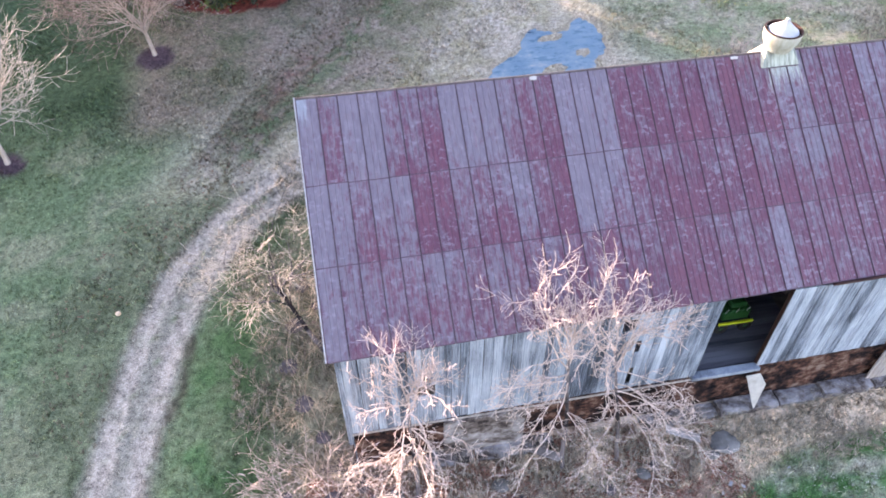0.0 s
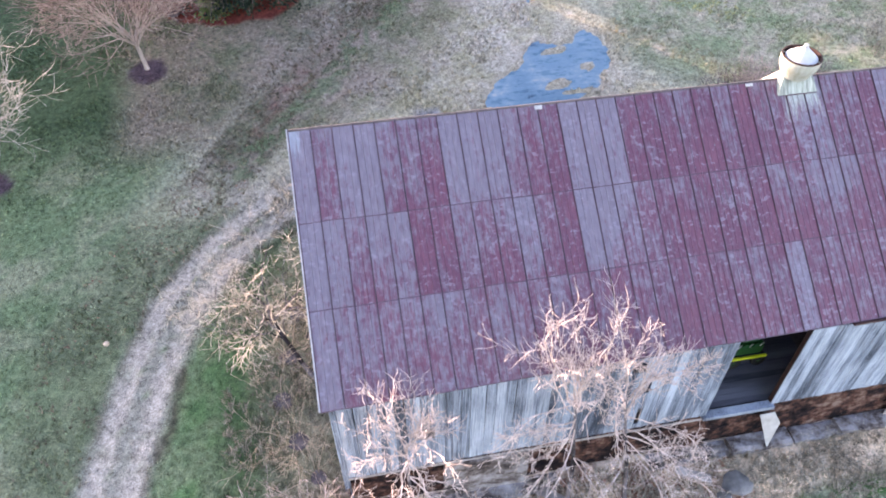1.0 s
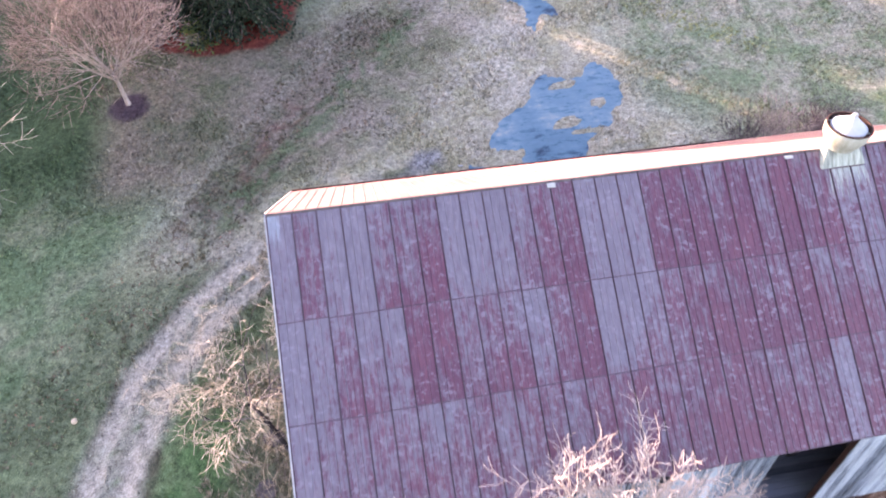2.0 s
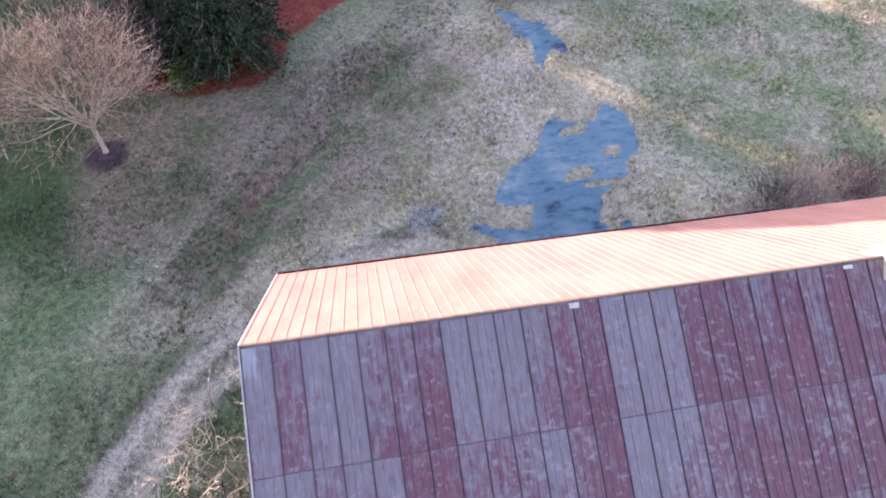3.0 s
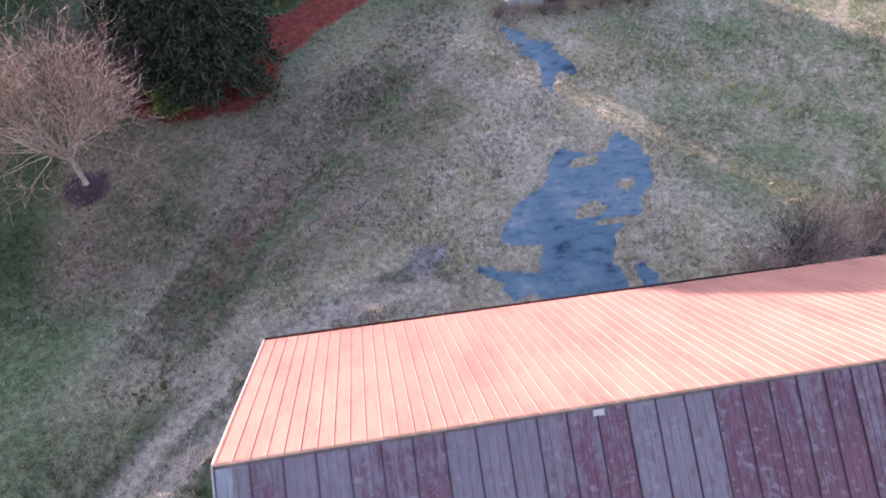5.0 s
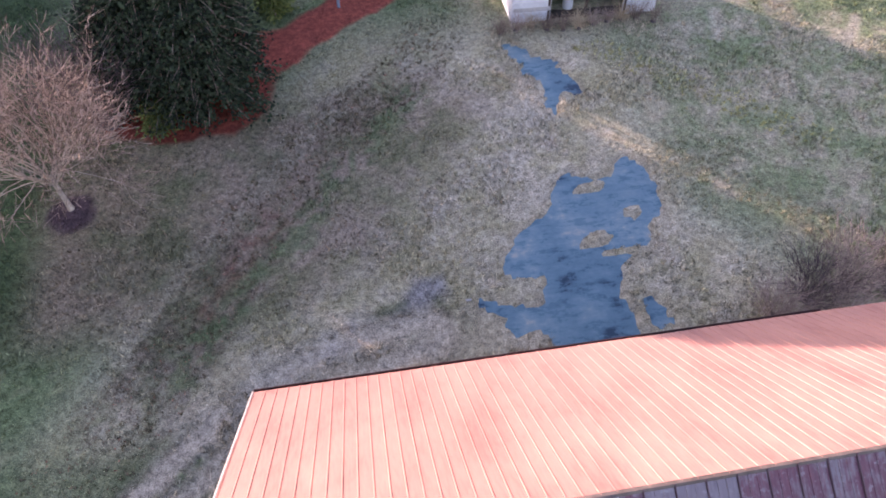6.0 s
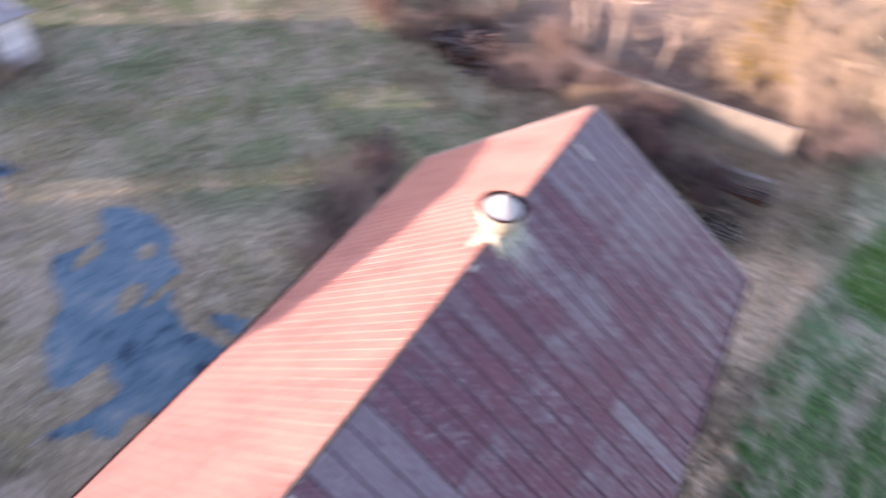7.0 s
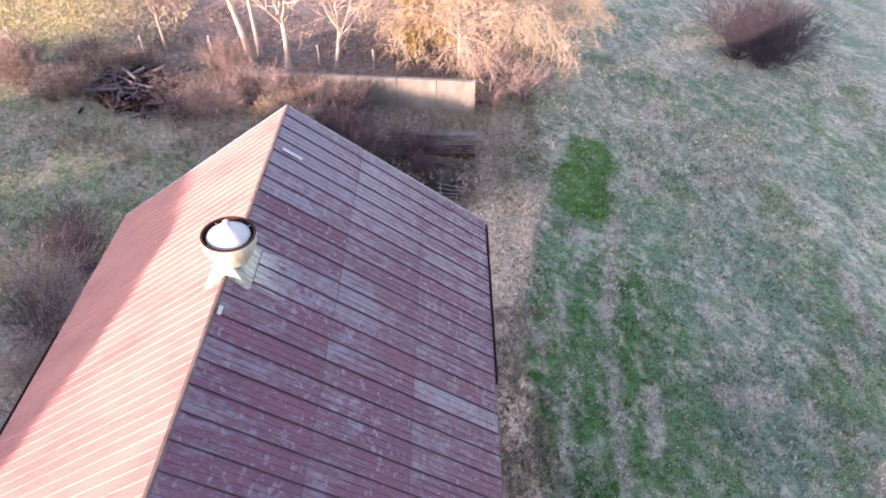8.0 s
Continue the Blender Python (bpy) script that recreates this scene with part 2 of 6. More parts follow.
    skin = mix(t, verge, skin, (0.40, 0.47, 0.50))
    skin = mix(t, vent, skin, (0.44, 0.48, 0.40))
    t.links.new(skin, b.inputs["Base Color"])
    t.links.new(val(t, "MULTIPLY_ADD", s, 0.16, 0.38), b.inputs["Roughness"])
    relief(t, b, val(t, "ADD", val(t, "MULTIPLY", s, 0.4), fine), 0.003)
    return m


def make_new_roof():
    m, t, b = nodes("coral_red_roof_paint", 0.58, 0.0, 0.3)
    a, c = grain(t, 0.7, 6, (1.5, 0.6, 0.6)), grain(t, 5, 5, (3, 0.4, 0.4))
    f = val(t, "ADD", val(t, "MULTIPLY", a, 0.6), val(t, "MULTIPLY", c, 0.4))
    t.links.new(ramp(t, f, [(0.32, (0.268, 0.113, 0.102)), (0.48, (0.350, 0.170, 0.146)), (0.68, (0.412, 0.216, 0.180))]), b.inputs["Base Color"])
    relief(t, b, c, 0.002)
    return m


def make_flash():
    m, t, b = nodes("rust_streaked_flashing", 0.6, 0.0, 0.35)
    s = grain(t, 2.0, 6, (6, 0.8, 0.8))
    t.links.new(ramp(t, s, [(0.35, (0.19, 0.20, 0.17)), (0.5, (0.34, 0.37, 0.30)), (0.7, (0.52, 0.54, 0.45))]), b.inputs["Base Color"])
    relief(t, b, s, 0.003)
    return m


def make_water():
    m, t, b = nodes("sky_tinted_water", 0.12, 0.0, 0.4)
    a, c = grain(t, 0.40, 7, (1.0, 0.6, 1.0), 0.62), grain(t, 1.6, 7, (0.7, 1.5, 1.0), 0.68)
    f = val(t, "ADD", val(t, "MULTIPLY", a, 0.6), val(t, "MULTIPLY", c, 0.4))
    f = val(t, "MULTIPLY_ADD", val(t, "SUBTRACT", f, 0.5), 1.35, 0.52)
    # the reflected sky's blue is put into the water's base colour
    t.links.new(ramp(t, f, [(0.37, (0.014, 0.040, 0.070)), (0.43, (0.060, 0.135, 0.185)), (0.53, (0.092, 0.178, 0.228)), (0.60, (0.145, 0.225, 0.262)), (0.67, (0.30, 0.31, 0.29))]), b.inputs["Base Color"])
    t.links.new(val(t, "MULTIPLY_ADD", c, 0.35, 0.12), b.inputs["Roughness"])
    relief(t, b, c, 0.002)
    return m


M_FOUND, M_LEDGE = make_foundation(), make_ledge()
M_BOARD, M_OLDROOF, M_NEWROOF, M_FLASH, M_WATER = make_board(), make_old_roof(), make_new_roof(), make_flash(), make_water()


# ---------- mesh helpers ----------
def mesh_of(name, verts, faces, material):
    me = bpy.data.meshes.new(name)
    me.from_pydata([tuple(map(float, v)) for v in verts], [], [tuple(f) for f in faces])
    me.materials.append(material)
    return me


def put_tint(me, colours, name="tint"):
    a = me.color_attributes.new(name, "FLOAT_COLOR", "POINT")
    c = np.ones((len(me.vertices), 4), np.float32)
    c[:, :3] = colours
    a.data.foreach_set("color", c.ravel())


def thing(name, at, label, category, group="", kind=""):
    e = new(name)
    e.location = at
    e.empty_display_size = 0.3
    return tagged(e, label, category, group, kind)


def under(ob, parent):
    """Puts ob, whose mesh is in world places, under a thing or a part without moving it."""
    ob.parent = parent
    base = parent if parent.parent is None else None
    ob.matrix_parent_inverse = Matrix.Translation(-Vector(base.location)) if base else Matrix.Identity(4)
    return ob


def part(name, me, parent, label="", world_places=True):
    ob = new(name, me)
    if label:
        ob["label"] = label
    if world_places:
        return under(ob, parent)
    ob.parent = parent
    return ob


BOX_FACES = [(0, 3, 2, 1), (4, 5, 6, 7), (0, 1, 5, 4), (1, 2, 6, 5), (2, 3, 7, 6), (3, 0, 4, 7)]


def box(lo, hi):
    (a, b, c), (d, e, f) = lo, hi
    return [(a, b, c), (d, b, c), (d, e, c), (a, e, c), (a, b, f), (d, b, f), (d, e, f), (a, e, f)], list(BOX_FACES)


def bevelled(verts, faces, width=0.01):
    bm = bmesh.new()
    vs = [bm.verts.new(v) for v in verts]
    for f in faces:
        bm.faces.new([vs[i] for i in f])
    bmesh.ops.bevel(bm, geom=bm.edges[:], offset=width, segments=1, affect="EDGES")
    bm.verts.index_update()
    v2, f2 = [tuple(v.co) for v in bm.verts], [tuple(v.index for v in f.verts) for f in bm.faces]
    bm.free()
    return v2, f2


def joined(pieces):
    verts, faces = [], []
    for v, f in pieces:
        k = len(verts)
        verts += list(v)
        faces += [tuple(i + k for i in q) for q in f]
    return verts, faces


def moved(piece, m):
    v, f = piece
    return [tuple(m @ Vector(p)) for p in v], f


def ring_shape(profile, n=32, closed=False):
    """A turned shape from (radius, height) pairs about the z axis."""
    verts, faces = [], []
    for r, z in profile:
        verts += [(r * math.cos(2 * math.pi * k / n), r * math.sin(2 * math.pi * k / n), z) for k in range(n)]
    for i in range(len(profile) - 1):
        for k in range(n):
            a, b = i * n + k, i * n + (k + 1) % n
            faces.append((a, b, b + n, a + n))
    return verts, faces


def tube(points, radii, sides=6):
    verts, faces = [], []
    for i, p in enumerate(points):
        p = Vector(p)
        a = Vector(points[max(i - 1, 0)])
        b = Vector(points[min(i + 1, len(points) - 1)])
        d = (b - a).normalized()
        u = d.orthogonal().normalized()
        w = d.cross(u)
        for k in range(sides):
            g = 2 * math.pi * k / sides
            verts.append(tuple(p + (u * math.cos(g) + w * math.sin(g)) * radii[i]))
    for i in range(len(points) - 1):
        for k in range(sides):
            a, b = i * sides + k, i * sides + (k + 1) % sides
            faces.append((a, b, b + sides, a + sides))
    faces.append(tuple(range(sides - 1, -1, -1)))
    faces.append(tuple(range((len(points) - 1) * sides, len(points) * sides)))
    return verts, faces


# ---------- the lie of the land ----------
def hashed(ix, iy, seed):
    h = np.sin(ix * 127.1 + iy * 311.7 + seed * 74.7) * 43758.5453
    return h - np.floor(h)


def vnoise(x, y, seed=0):
    ix, iy = np.floor(x), np.floor(y)
    fx, fy = x - ix, y - iy
    fx, fy = fx * fx * (3 - 2 * fx), fy * fy * (3 - 2 * fy)
    a, b = hashed(ix, iy, seed), hashed(ix + 1, iy, seed)
    c, d = hashed(ix, iy + 1, seed), hashed(ix + 1, iy + 1, seed)
    return (a * (1 - fx) + b * fx) * (1 - fy) + (c * (1 - fx) + d * fx) * fy


def fbm(x, y, seed=0, octaves=4):
    s, amp, tot = 0, 1.0, 0.0
    for k in range(octaves):
        s = s + amp * vnoise(x * 2**k + 17.3 * k, y * 2**k - 9.1 * k, seed + k)
        tot += amp
        amp *= 0.55
    return s / tot


def smooth(a, b, v):
    k = np.clip((v - a) / (b - a), 0, 1)
    return k * k * (3 - 2 * k)


def from_line(x, y, pts):
    """How far places lie from a line of points."""
    best = np.full(np.shape(x), 1e9)
    for (x0, y0), (x1, y1) in zip(pts, pts[1:]):
        dx, dy = x1 - x0, y1 - y0
        k = np.clip(((x - x0) * dx + (y - y0) * dy) / (dx * dx + dy * dy), 0, 1)
        best = np.minimum(best, np.hypot(x - x0 - k * dx, y - y0 - k * dy))
    return best


def inside(x, y, pts):
    """Metres inside an outline (positive inside)."""
    ins = np.zeros(np.shape(x), bool)
    for (x0, y0), (x1, y1) in zip(pts, pts[1:] + pts[:1]):
        cross = ((y0 > y) != (y1 > y)) & (x < (x1 - x0) * (y - y0) / (y1 - y0 + 1e-12) + x0)
        ins ^= cross
    d = from_line(x, y, pts + pts[:1])
    return np.where(ins, d, -d)


TRACK = [(-9.0, -20), (-8.5, -12), (-8.2, -8), (-7.95, -5.2), (-7.4, -2.2), (-6.85, 0.4), (-5.9, 3.2), (-4.0, 5.9), (-1.2, 8.4), (2.0, 10.0), (5.5, 10.6)]
MULCH = [(-7.4, 23.2), (-4.5, 22.3), (-1.7, 22.5), (0.0, 24.2), (0.5, 26.4), (3.5, 29.0), (7.0, 31.5), (9.5, 34.5), (6.0, 34.8), (2.7, 31.8), (0.6, 30.0), (-3.0, 30.5), (-8.0, 29.0), (-8.6, 25.5)]
POND = [(15.0, 17.8), (15.8, 18.2), (16.5, 17.3), (16.6, 16.1), (16.3, 14.9), (15.5, 14.2), (15.2, 13.4), (13.8, 12.3), (13.4, 11.2), (13.5, 9.5), (12.8, 8.4), (10.6, 9.1), (9.5, 10.0), (8.6, 10.0), (8.3, 10.9), (7.6, 11.4), (7.7, 11.8), (9.0, 11.3), (10.0, 11.2), (10.5, 12.2), (9.1, 12.7), (9.0, 13.3), (10.1, 14.8), (11.5, 15.6), (12.1, 17.1), (12.9, 17.6), (13.9, 17.0), (14.8, 17.0)]
RILL = [(12.2, 27.0), (13.1, 26.3), (14.6, 24.9), (15.6, 22.2), (14.1, 22.9), (13.3, 21.6), (13.3, 23.3), (12.2, 25.7)]
SMALL = [(14.0, 10.9), (14.5, 10.7), (14.9, 9.8), (14.7, 9.3), (13.9, 9.5), (13.8, 10.2)]
BANK = [(8.8, 28.5), (6.8, 25.5), (3.9, 22.7), (1.5, 20.1), (-0.6, 17.1), (-2.0, 14.4), (-3.1, 12.2), (-4.3, 10.0), (-5.9, 8.0), (-8.0, 5.0), (-9.6, 2.0), (-10.2, -3)]


def wet(x, y):
    """Metres inside the puddles (positive in water)."""
    x, y = np.asarray(x, float), np.asarray(y, float)
    out = np.full(x.shape, -5.0)
    near = (x > 5) & (x < 19) & (y > 5) & (y < 29)
    if near.any():
        out[near] = wet_near(x[near], y[near])
    return out


def wet_near(x, y):
    w = np.maximum(np.maximum(inside(x, y, POND), inside(x, y, RILL) + 0.08 - 1.1 * np.clip(fbm(x / 0.4, y / 0.4, 33, 2) - 0.52, 0, 1)), inside(x, y, SMALL))
    w = w + (fbm(x / 1.1, y / 1.1, 31) - 0.5) * 0.55 + (fbm(x / 0.3, y / 0.3, 35, 2) - 0.5) * 0.42
    for cx, cy, rx, ry, g in ((12.95, 13.8, 0.72, 0.40, 0.25), (14.05, 13.1, 0.85, 0.20, 0.0), (13.7, 16.6, 0.75, 0.24, 0.15), (15.05, 15.0, 0.42, 0.34, 0.3), (10.0, 12.1, 0.6, 0.25, 0.3)):
        ca, sa = math.cos(g), math.sin(g)
        u, v = (x - cx) * ca + (y - cy) * sa, -(x - cx) * sa + (y - cy) * ca
        r = np.sqrt((u / rx) ** 2 + (v / ry) ** 2) + (fbm(x / 0.5, y / 0.5, 41) - 0.5) * 0.9
        w = np.minimum(w, (r - 1.0) * 0.6)
    return w


def plane_z(x, y):
    return 0.0205 * 160 * np.tanh(x / 160) + 0.1314 * 130 * np.tanh(y / 130)


def ground_z(x, y):
    x, y = np.asarray(x, float), np.asarray(y, float)
    z = plane_z(x, y) + (fbm(x / 7, y / 7, 3) - 0.5) * 0.22 + (fbm(x / 1.3, y / 1.3, 5, 3) - 0.5) * 0.07
    d = from_line(x, y, TRACK)
    z = z - 0.07 * smooth(0.35, 0.1, abs(d - 0.62))
    near_pond = smooth(-2.5, -0.3, wet(x, y))
    z = z * (1 - near_pond) + near_pond * (plane_z(x, y) + 0.02)
    return z - 0.07 * smooth(-0.12, 0.12, wet(x, y))


def gz(x, y):
    return float(ground_z(np.array([x]), np.array([y]))[0])


C = {k: np.array(v) for k, v in dict(green=(0.120, 0.145, 0.078), lawn=(0.063, 0.098, 0.047), lush=(0.072, 0.150, 0.038), olive=(0.22, 0.20, 0.105),
     tan=(0.37, 0.32, 0.24), straw=(0.46, 0.40, 0.31), brown=(0.155, 0.120, 0.088), dirt=(0.365, 0.318, 0.260), mulch=(0.22, 0.055, 0.040), bark=(0.085, 0.058, 0.066),
     mud=(0.10, 0.085, 0.07), grey=(0.385, 0.335, 0.27)).items()}


def cover(x, y):
    """The ground's colour, place by place: lawn, dry grass, wheel tracks, mulch, weeds; sunnier parts are painted
    lighter.
    """
    n1, n2, n3 = fbm(x / 5.5, y / 5.5, 11), fbm(x / 1.4, y / 1.4, 12), fbm(x / 0.4, y / 0.4, 13, 3)
    n = 0.45 * n1 + 0.30 * n2 + 0.25 * n3
    dry = smooth(0.36, 0.64, n)

    def blend(col, other, k):
        return col * (1 - k[..., None]) + other * k[..., None]

    col = np.zeros((*x.shape, 3)) + C["green"]
    westside = smooth(-0.5, -2.5, x - np.clip(y - 9, 0, 30) * 0.55)
    col = blend(col, C["tan"], dry * (0.65 - 0.45 * westside))
    col = blend(col, C["lawn"] * 1.35, westside * 0.6 * smooth(0.62, 0.42, n))
    yard = smooth(-7, -2, x - (y - 14) * 0.5) * smooth(24, 17, x) * smooth(7, 9, y) * smooth(32, 24, y)
    col = blend(col, blend(np.zeros_like(col) + C["grey"] * 1.12, C["olive"] * 1.12, 0.75 * smooth(0.36, 0.66, 0.35 * n1 + 0.35 * n2 + 0.30 * n3)), yard * 0.85)
    # sunlight put into the tint: the open yard and north-east are lightened
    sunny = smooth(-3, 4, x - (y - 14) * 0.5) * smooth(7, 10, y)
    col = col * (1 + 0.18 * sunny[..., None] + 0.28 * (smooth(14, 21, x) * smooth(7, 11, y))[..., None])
    lawn = smooth(-7.5, -10.5, x + (y - 16) * 0.12) * smooth(14, 18, y + n1 * 6) * 0.95
    col = blend(col, C["lawn"], lawn)
    ne = smooth(15.5, 19, x) * smooth(10, 15, y + (x - 20) * 0.4)
    col = blend(col, blend(np.zeros_like(col) + C["green"] * 1.55, C["tan"] * 1.0, smooth(0.38, 0.70, 0.3 * n1 + 0.35 * n2 + 0.35 * n3)), ne * 0.85)
    bk = from_line(x, y, BANK) + (n2 - 0.5) * 0.9
    col = blend(col, blend(np.zeros_like(col) + C["brown"] * 0.95, C["green"] * 0.82, smooth(0.38, 0.62, n3 * 0.4 + n2 * 0.6)), smooth(1.7, 0.9, abs(bk - 0.3)) * (0.25 + 0.70 * smooth(8, 13, y)) * (1 - 0.85 * smooth(21, 28, y)))
    nook = smooth(-10.5, -8, x) * smooth(6, 1, x - (y - 14) * 0.8) * smooth(11, 14, y) * smooth(26, 22, y)
    col = blend(col, blend(np.zeros_like(col) + np.array((0.265, 0.205, 0.155)), np.array((0.130, 0.138, 0.076)), smooth(0.40, 0.72, 0.35 * n1 + 0.45 * n2 + 0.20 * n3)), nook * 0.85)
    lee = from_line(x, y, [(-3.4, 10.6), (-0.6, 14.4), (2.0, 17.8), (4.6, 21.0), (6.6, 23.6)]) + (n2 - 0.5) * 2.2
    col = blend(col, np.array((0.105, 0.155, 0.072)), smooth(1.1, 0.2, lee) * 0.65 * smooth(0.36, 0.54, n3))
    # wet mud, its bluish sheen painted in as a tint
    damp = from_line(x, y, [(2.6, 10.6), (4.4, 11.6), (6.2, 12.6)]) + (n2 - 0.5) * 1.6
    col = blend(col, np.array((0.215, 0.210, 0.225)), smooth(0.9, 0.2, damp) * 0.75)
    lane = from_line(x, y, [(-5.4, 11.6), (-4.4, 13.8), (-2.2, 16.7), (-0.1, 19.5), (2.1, 22.0), (5.6, 27.2)]) + (n2 - 0.5) * 0.5
    col = blend(col, C["tan"] * 0.8, smooth(0.75, 0.25, lane) * 0.55 * smooth(0.34, 0.5, n3))
    rust = from_line(x, y, [(-2.6, 13.0), (-1.2, 15.2), (0.2, 17.2)]) + (n2 - 0.5) * 2.0
    col = blend(col, np.array((0.20, 0.095, 0.075)), smooth(0.8, 0.1, rust) * 0.6 * smooth(0.42, 0.6, n3))
    # field south and east, sown in rows along the barn
    edge_y = np.interp(x, [0, 10, 12.5, 15.3, 18, 22, 27, 33], [-10.4, -9.9, -9.1, -8.15, -7.8, -7.5, -8.2, -9.6])
    field = smooth(0.15, -0.35, y - edge_y + (n2 - 0.5) * 0.8) * smooth(9.5, 12.5, x)
    rows = fbm(x / 7.0, y / 0.55, 21)
    fine = fbm(x / 0.7, y / 0.35, 22)
    fcol = blend(np.zeros_like(col) + np.array((0.135, 0.195, 0.125)), C["lush"] * 1.2, smooth(0.5, 0.66, n2) * 0.5)
    fcol = blend(fcol, np.array((0.33, 0.315, 0.245)), 0.45 * smooth(0.42, 0.70, 0.30 * rows + 0.30 * fine + 0.4 * n2))
    fcol = blend(fcol, C["grey"], smooth(30, 45, x - y * 0.25) * smooth(0.40, 0.62, n) * 0.5)
    near = smooth(34, 20, x + (y + 8) * 0.6) * smooth(-16.5, -12, y)
    fcol = blend(fcol, np.array((0.052, 0.138, 0.036)), near * (0.55 + 0.4 * smooth(0.62, 0.42, n2 * 0.5 + n3 * 0.5)))
    fcol = blend(fcol, C["straw"] * 0.9, smooth(0.58, 0.68, 0.5 * fbm(x / 1.6, y / 0.9, 24) + 0.5 * n3) * 0.4)
    speck = smooth(0.60, 0.72, fbm(x / 0.55, y / 0.34, 26, 2))
    fcol = blend(fcol * 0.95, C["straw"], speck * 0.45)
    fcol = fcol * (1.30 + 0.12 * smooth(20, 30, x))[..., None]
    col = blend(col, fcol, field)
    for a, b, w in (((30.8, -12.9), (24.3, -11.6), 0.26), ((24.3, -11.5), (12.0, -10.6), 0.12), ((34.8, -14.7), (33.4, -15.4), 0.45), ((34.6, -18.5), (35.3, -20.2), 0.40), ((25.2, -16.2), (24.2, -16.2), 0.2), ((20.4, -15.7), (20.6, -15.8), 0.3),
                    ((20.6, -16.9), (20.7, -17.7), 0.3), ((20.9, -19.1), (19.6, -18.9), 0.2), ((23.2, -21.7), (21.5, -21.5), 0.25), ((17.8, -20.7), (17.0, -20.4), 0.3), ((28.2, -23.8), (25.0, -23.4), 0.3), ((17.6, -12.2), (20.6, -12.8), 0.12), ((25.2, -9.6), (14.0, -8.7), 0.03), ((29.3, -10.8), (28.8, -10.8), 0.3), ((42.8, -17.9), (40.5, -16.6), 0.5)):
        d = from_line(x, y, [a, b]) + (n2 - 0.5) * 0.7 + (n3 - 0.5) * 0.5
        col = blend(col, C["straw"] * 0.95, smooth(w + 0.25, w - 0.10, d) * field * 0.8)
    for a, b, w in (((47.5, -33.0), (44.5, -31.4), 1.2), ((34.6, -22.4), (33.0, -21.8), 0.8), ((28.6, -22.6), (25.0, -22.3), 0.6), ((23.0, -20.6), (19.0, -20.2), 0.3)):
        d = from_line(x, y, [a, b]) + (n2 - 0.5) * 1.6
        col = blend(col, np.array((0.085, 0.150, 0.040)), smooth(w + 0.4, w - 0.3, d) * field * (0.12 + 0.45 * smooth(0.40, 0.58, n3)))
    patch = inside(x, y, [(37.9, -11.3), (37.6, -13.6), (35.3, -13.8), (32.1, -12.9), (30.1, -12.1), (30.3, -10.9), (31.2, -9.8), (34.0, -10.4)]) + (n2 - 0.5) * 1.1 + (n3 - 0.5) * 0.7
    col = blend(col, np.array((0.062, 0.165, 0.036)), smooth(-0.25, 0.35, patch) * (0.75 + 0.25 * smooth(0.35, 0.55, n3)))
    west = smooth(-1.0, -2.2, x) * smooth(-6.9, -5.6, x + np.minimum(y + 4, 0) * 0.15) * smooth(3.5, 0.5, y)
    col = blend(col, np.array((0.066, 0.128, 0.050)), west * (0.35 + 0.6 * smooth(0.40, 0.56, n2)) * smooth(-1.6, -3.4, x))
    col = blend(col, C["tan"] * 0.85, smooth(-3.6, -2.0, x + (n2 - 0.5) * 1.6) * smooth(1.5, 0.0, x) * smooth(5, 2, y) * smooth(-10.5, -9, y) * 0.25)
    # straw strip along the south wall and round the east end
    strip = smooth(-0.35, 0.15, y - edge_y + (n2 - 0.5) * 0.8) * smooth(-4.5, -6.0, y) * smooth(-3, 0.5, x) * smooth(34, 30, x)
    scol = blend(np.zeros_like(col) + C["straw"] * np.array([1.42, 1.26, 1.14]), np.array((0.19, 0.105, 0.080)), smooth(0.46, 0.56, n2 * 0.6 + n3 * 0.4) * smooth(17, 10, x) * 0.8)
    col = blend(col, scol, strip)
    east = smooth(29, 33, x - np.clip(-5 - y, 0, 5) * 0.8) * smooth(-9.5, -7.2, y + (n1 - 0.5) * 2) * smooth(9, 5, y - (x - 30) * 0.35)
    ecol = blend(np.zeros_like(col) + C["brown"] * 1.8, C["tan"], smooth(0.46, 0.62, n))
    col = blend(col, ecol, east * 0.9)
    upper = smooth(29, 34, x) * smooth(9, 12, y)
    col = blend(col, C["tan"] * 0.9, upper * 0.28 * smooth(0.38, 0.55, n))
    meadow = smooth(38.5, 41, x - (y - 18) * 0.3) * smooth(12.5, 16, y + (n1 - 0.5) * 3)
    col = blend(col, C["straw"] * np.array([1.15, 1.12, 0.66]), meadow * 0.85)
    wood = smooth(39, 41, x) * smooth(-9, -5, y) * smooth(19, 14, y)
    col = blend(col, np.array((0.25, 0.19, 0.165)), wood * 0.75)
    mud = smooth(3.2, 1.2, np.hypot((x - 32.0) * 0.9, (y + 2.8) * 0.75) + (n2 - 0.5) * 1.8)
    col = blend(col, C["mud"] * 0.4, mud)
    col = col * (1 + 0.30 * smooth(-3, -6, x) * smooth(16, 9, y))[..., None]
    # wheel tracks
    d = from_line(x, y, TRACK) + (n2 - 0.5) * 0.25
    worn = smooth(1.55, 0.9, d)
    col = blend(col, np.array((0.30, 0.275, 0.23)), worn * 0.80 * smooth(0.3, 0.5, n3 + 0.1))
    rut = smooth(0.48, 0.20, abs(d - 0.62)) * (0.66 + 0.30 * smooth(0.38, 0.55, n3 * 0.6 + n2 * 0.4))
    col = blend(col, C["dirt"] * 1.12, rut)
    col = blend(col, C["brown"] * 0.8, smooth(0.16, 0.04, abs(from_line(x, y, TRACK) - 1.12)) * 0.5 * smooth(0.4, 0.55, n2))
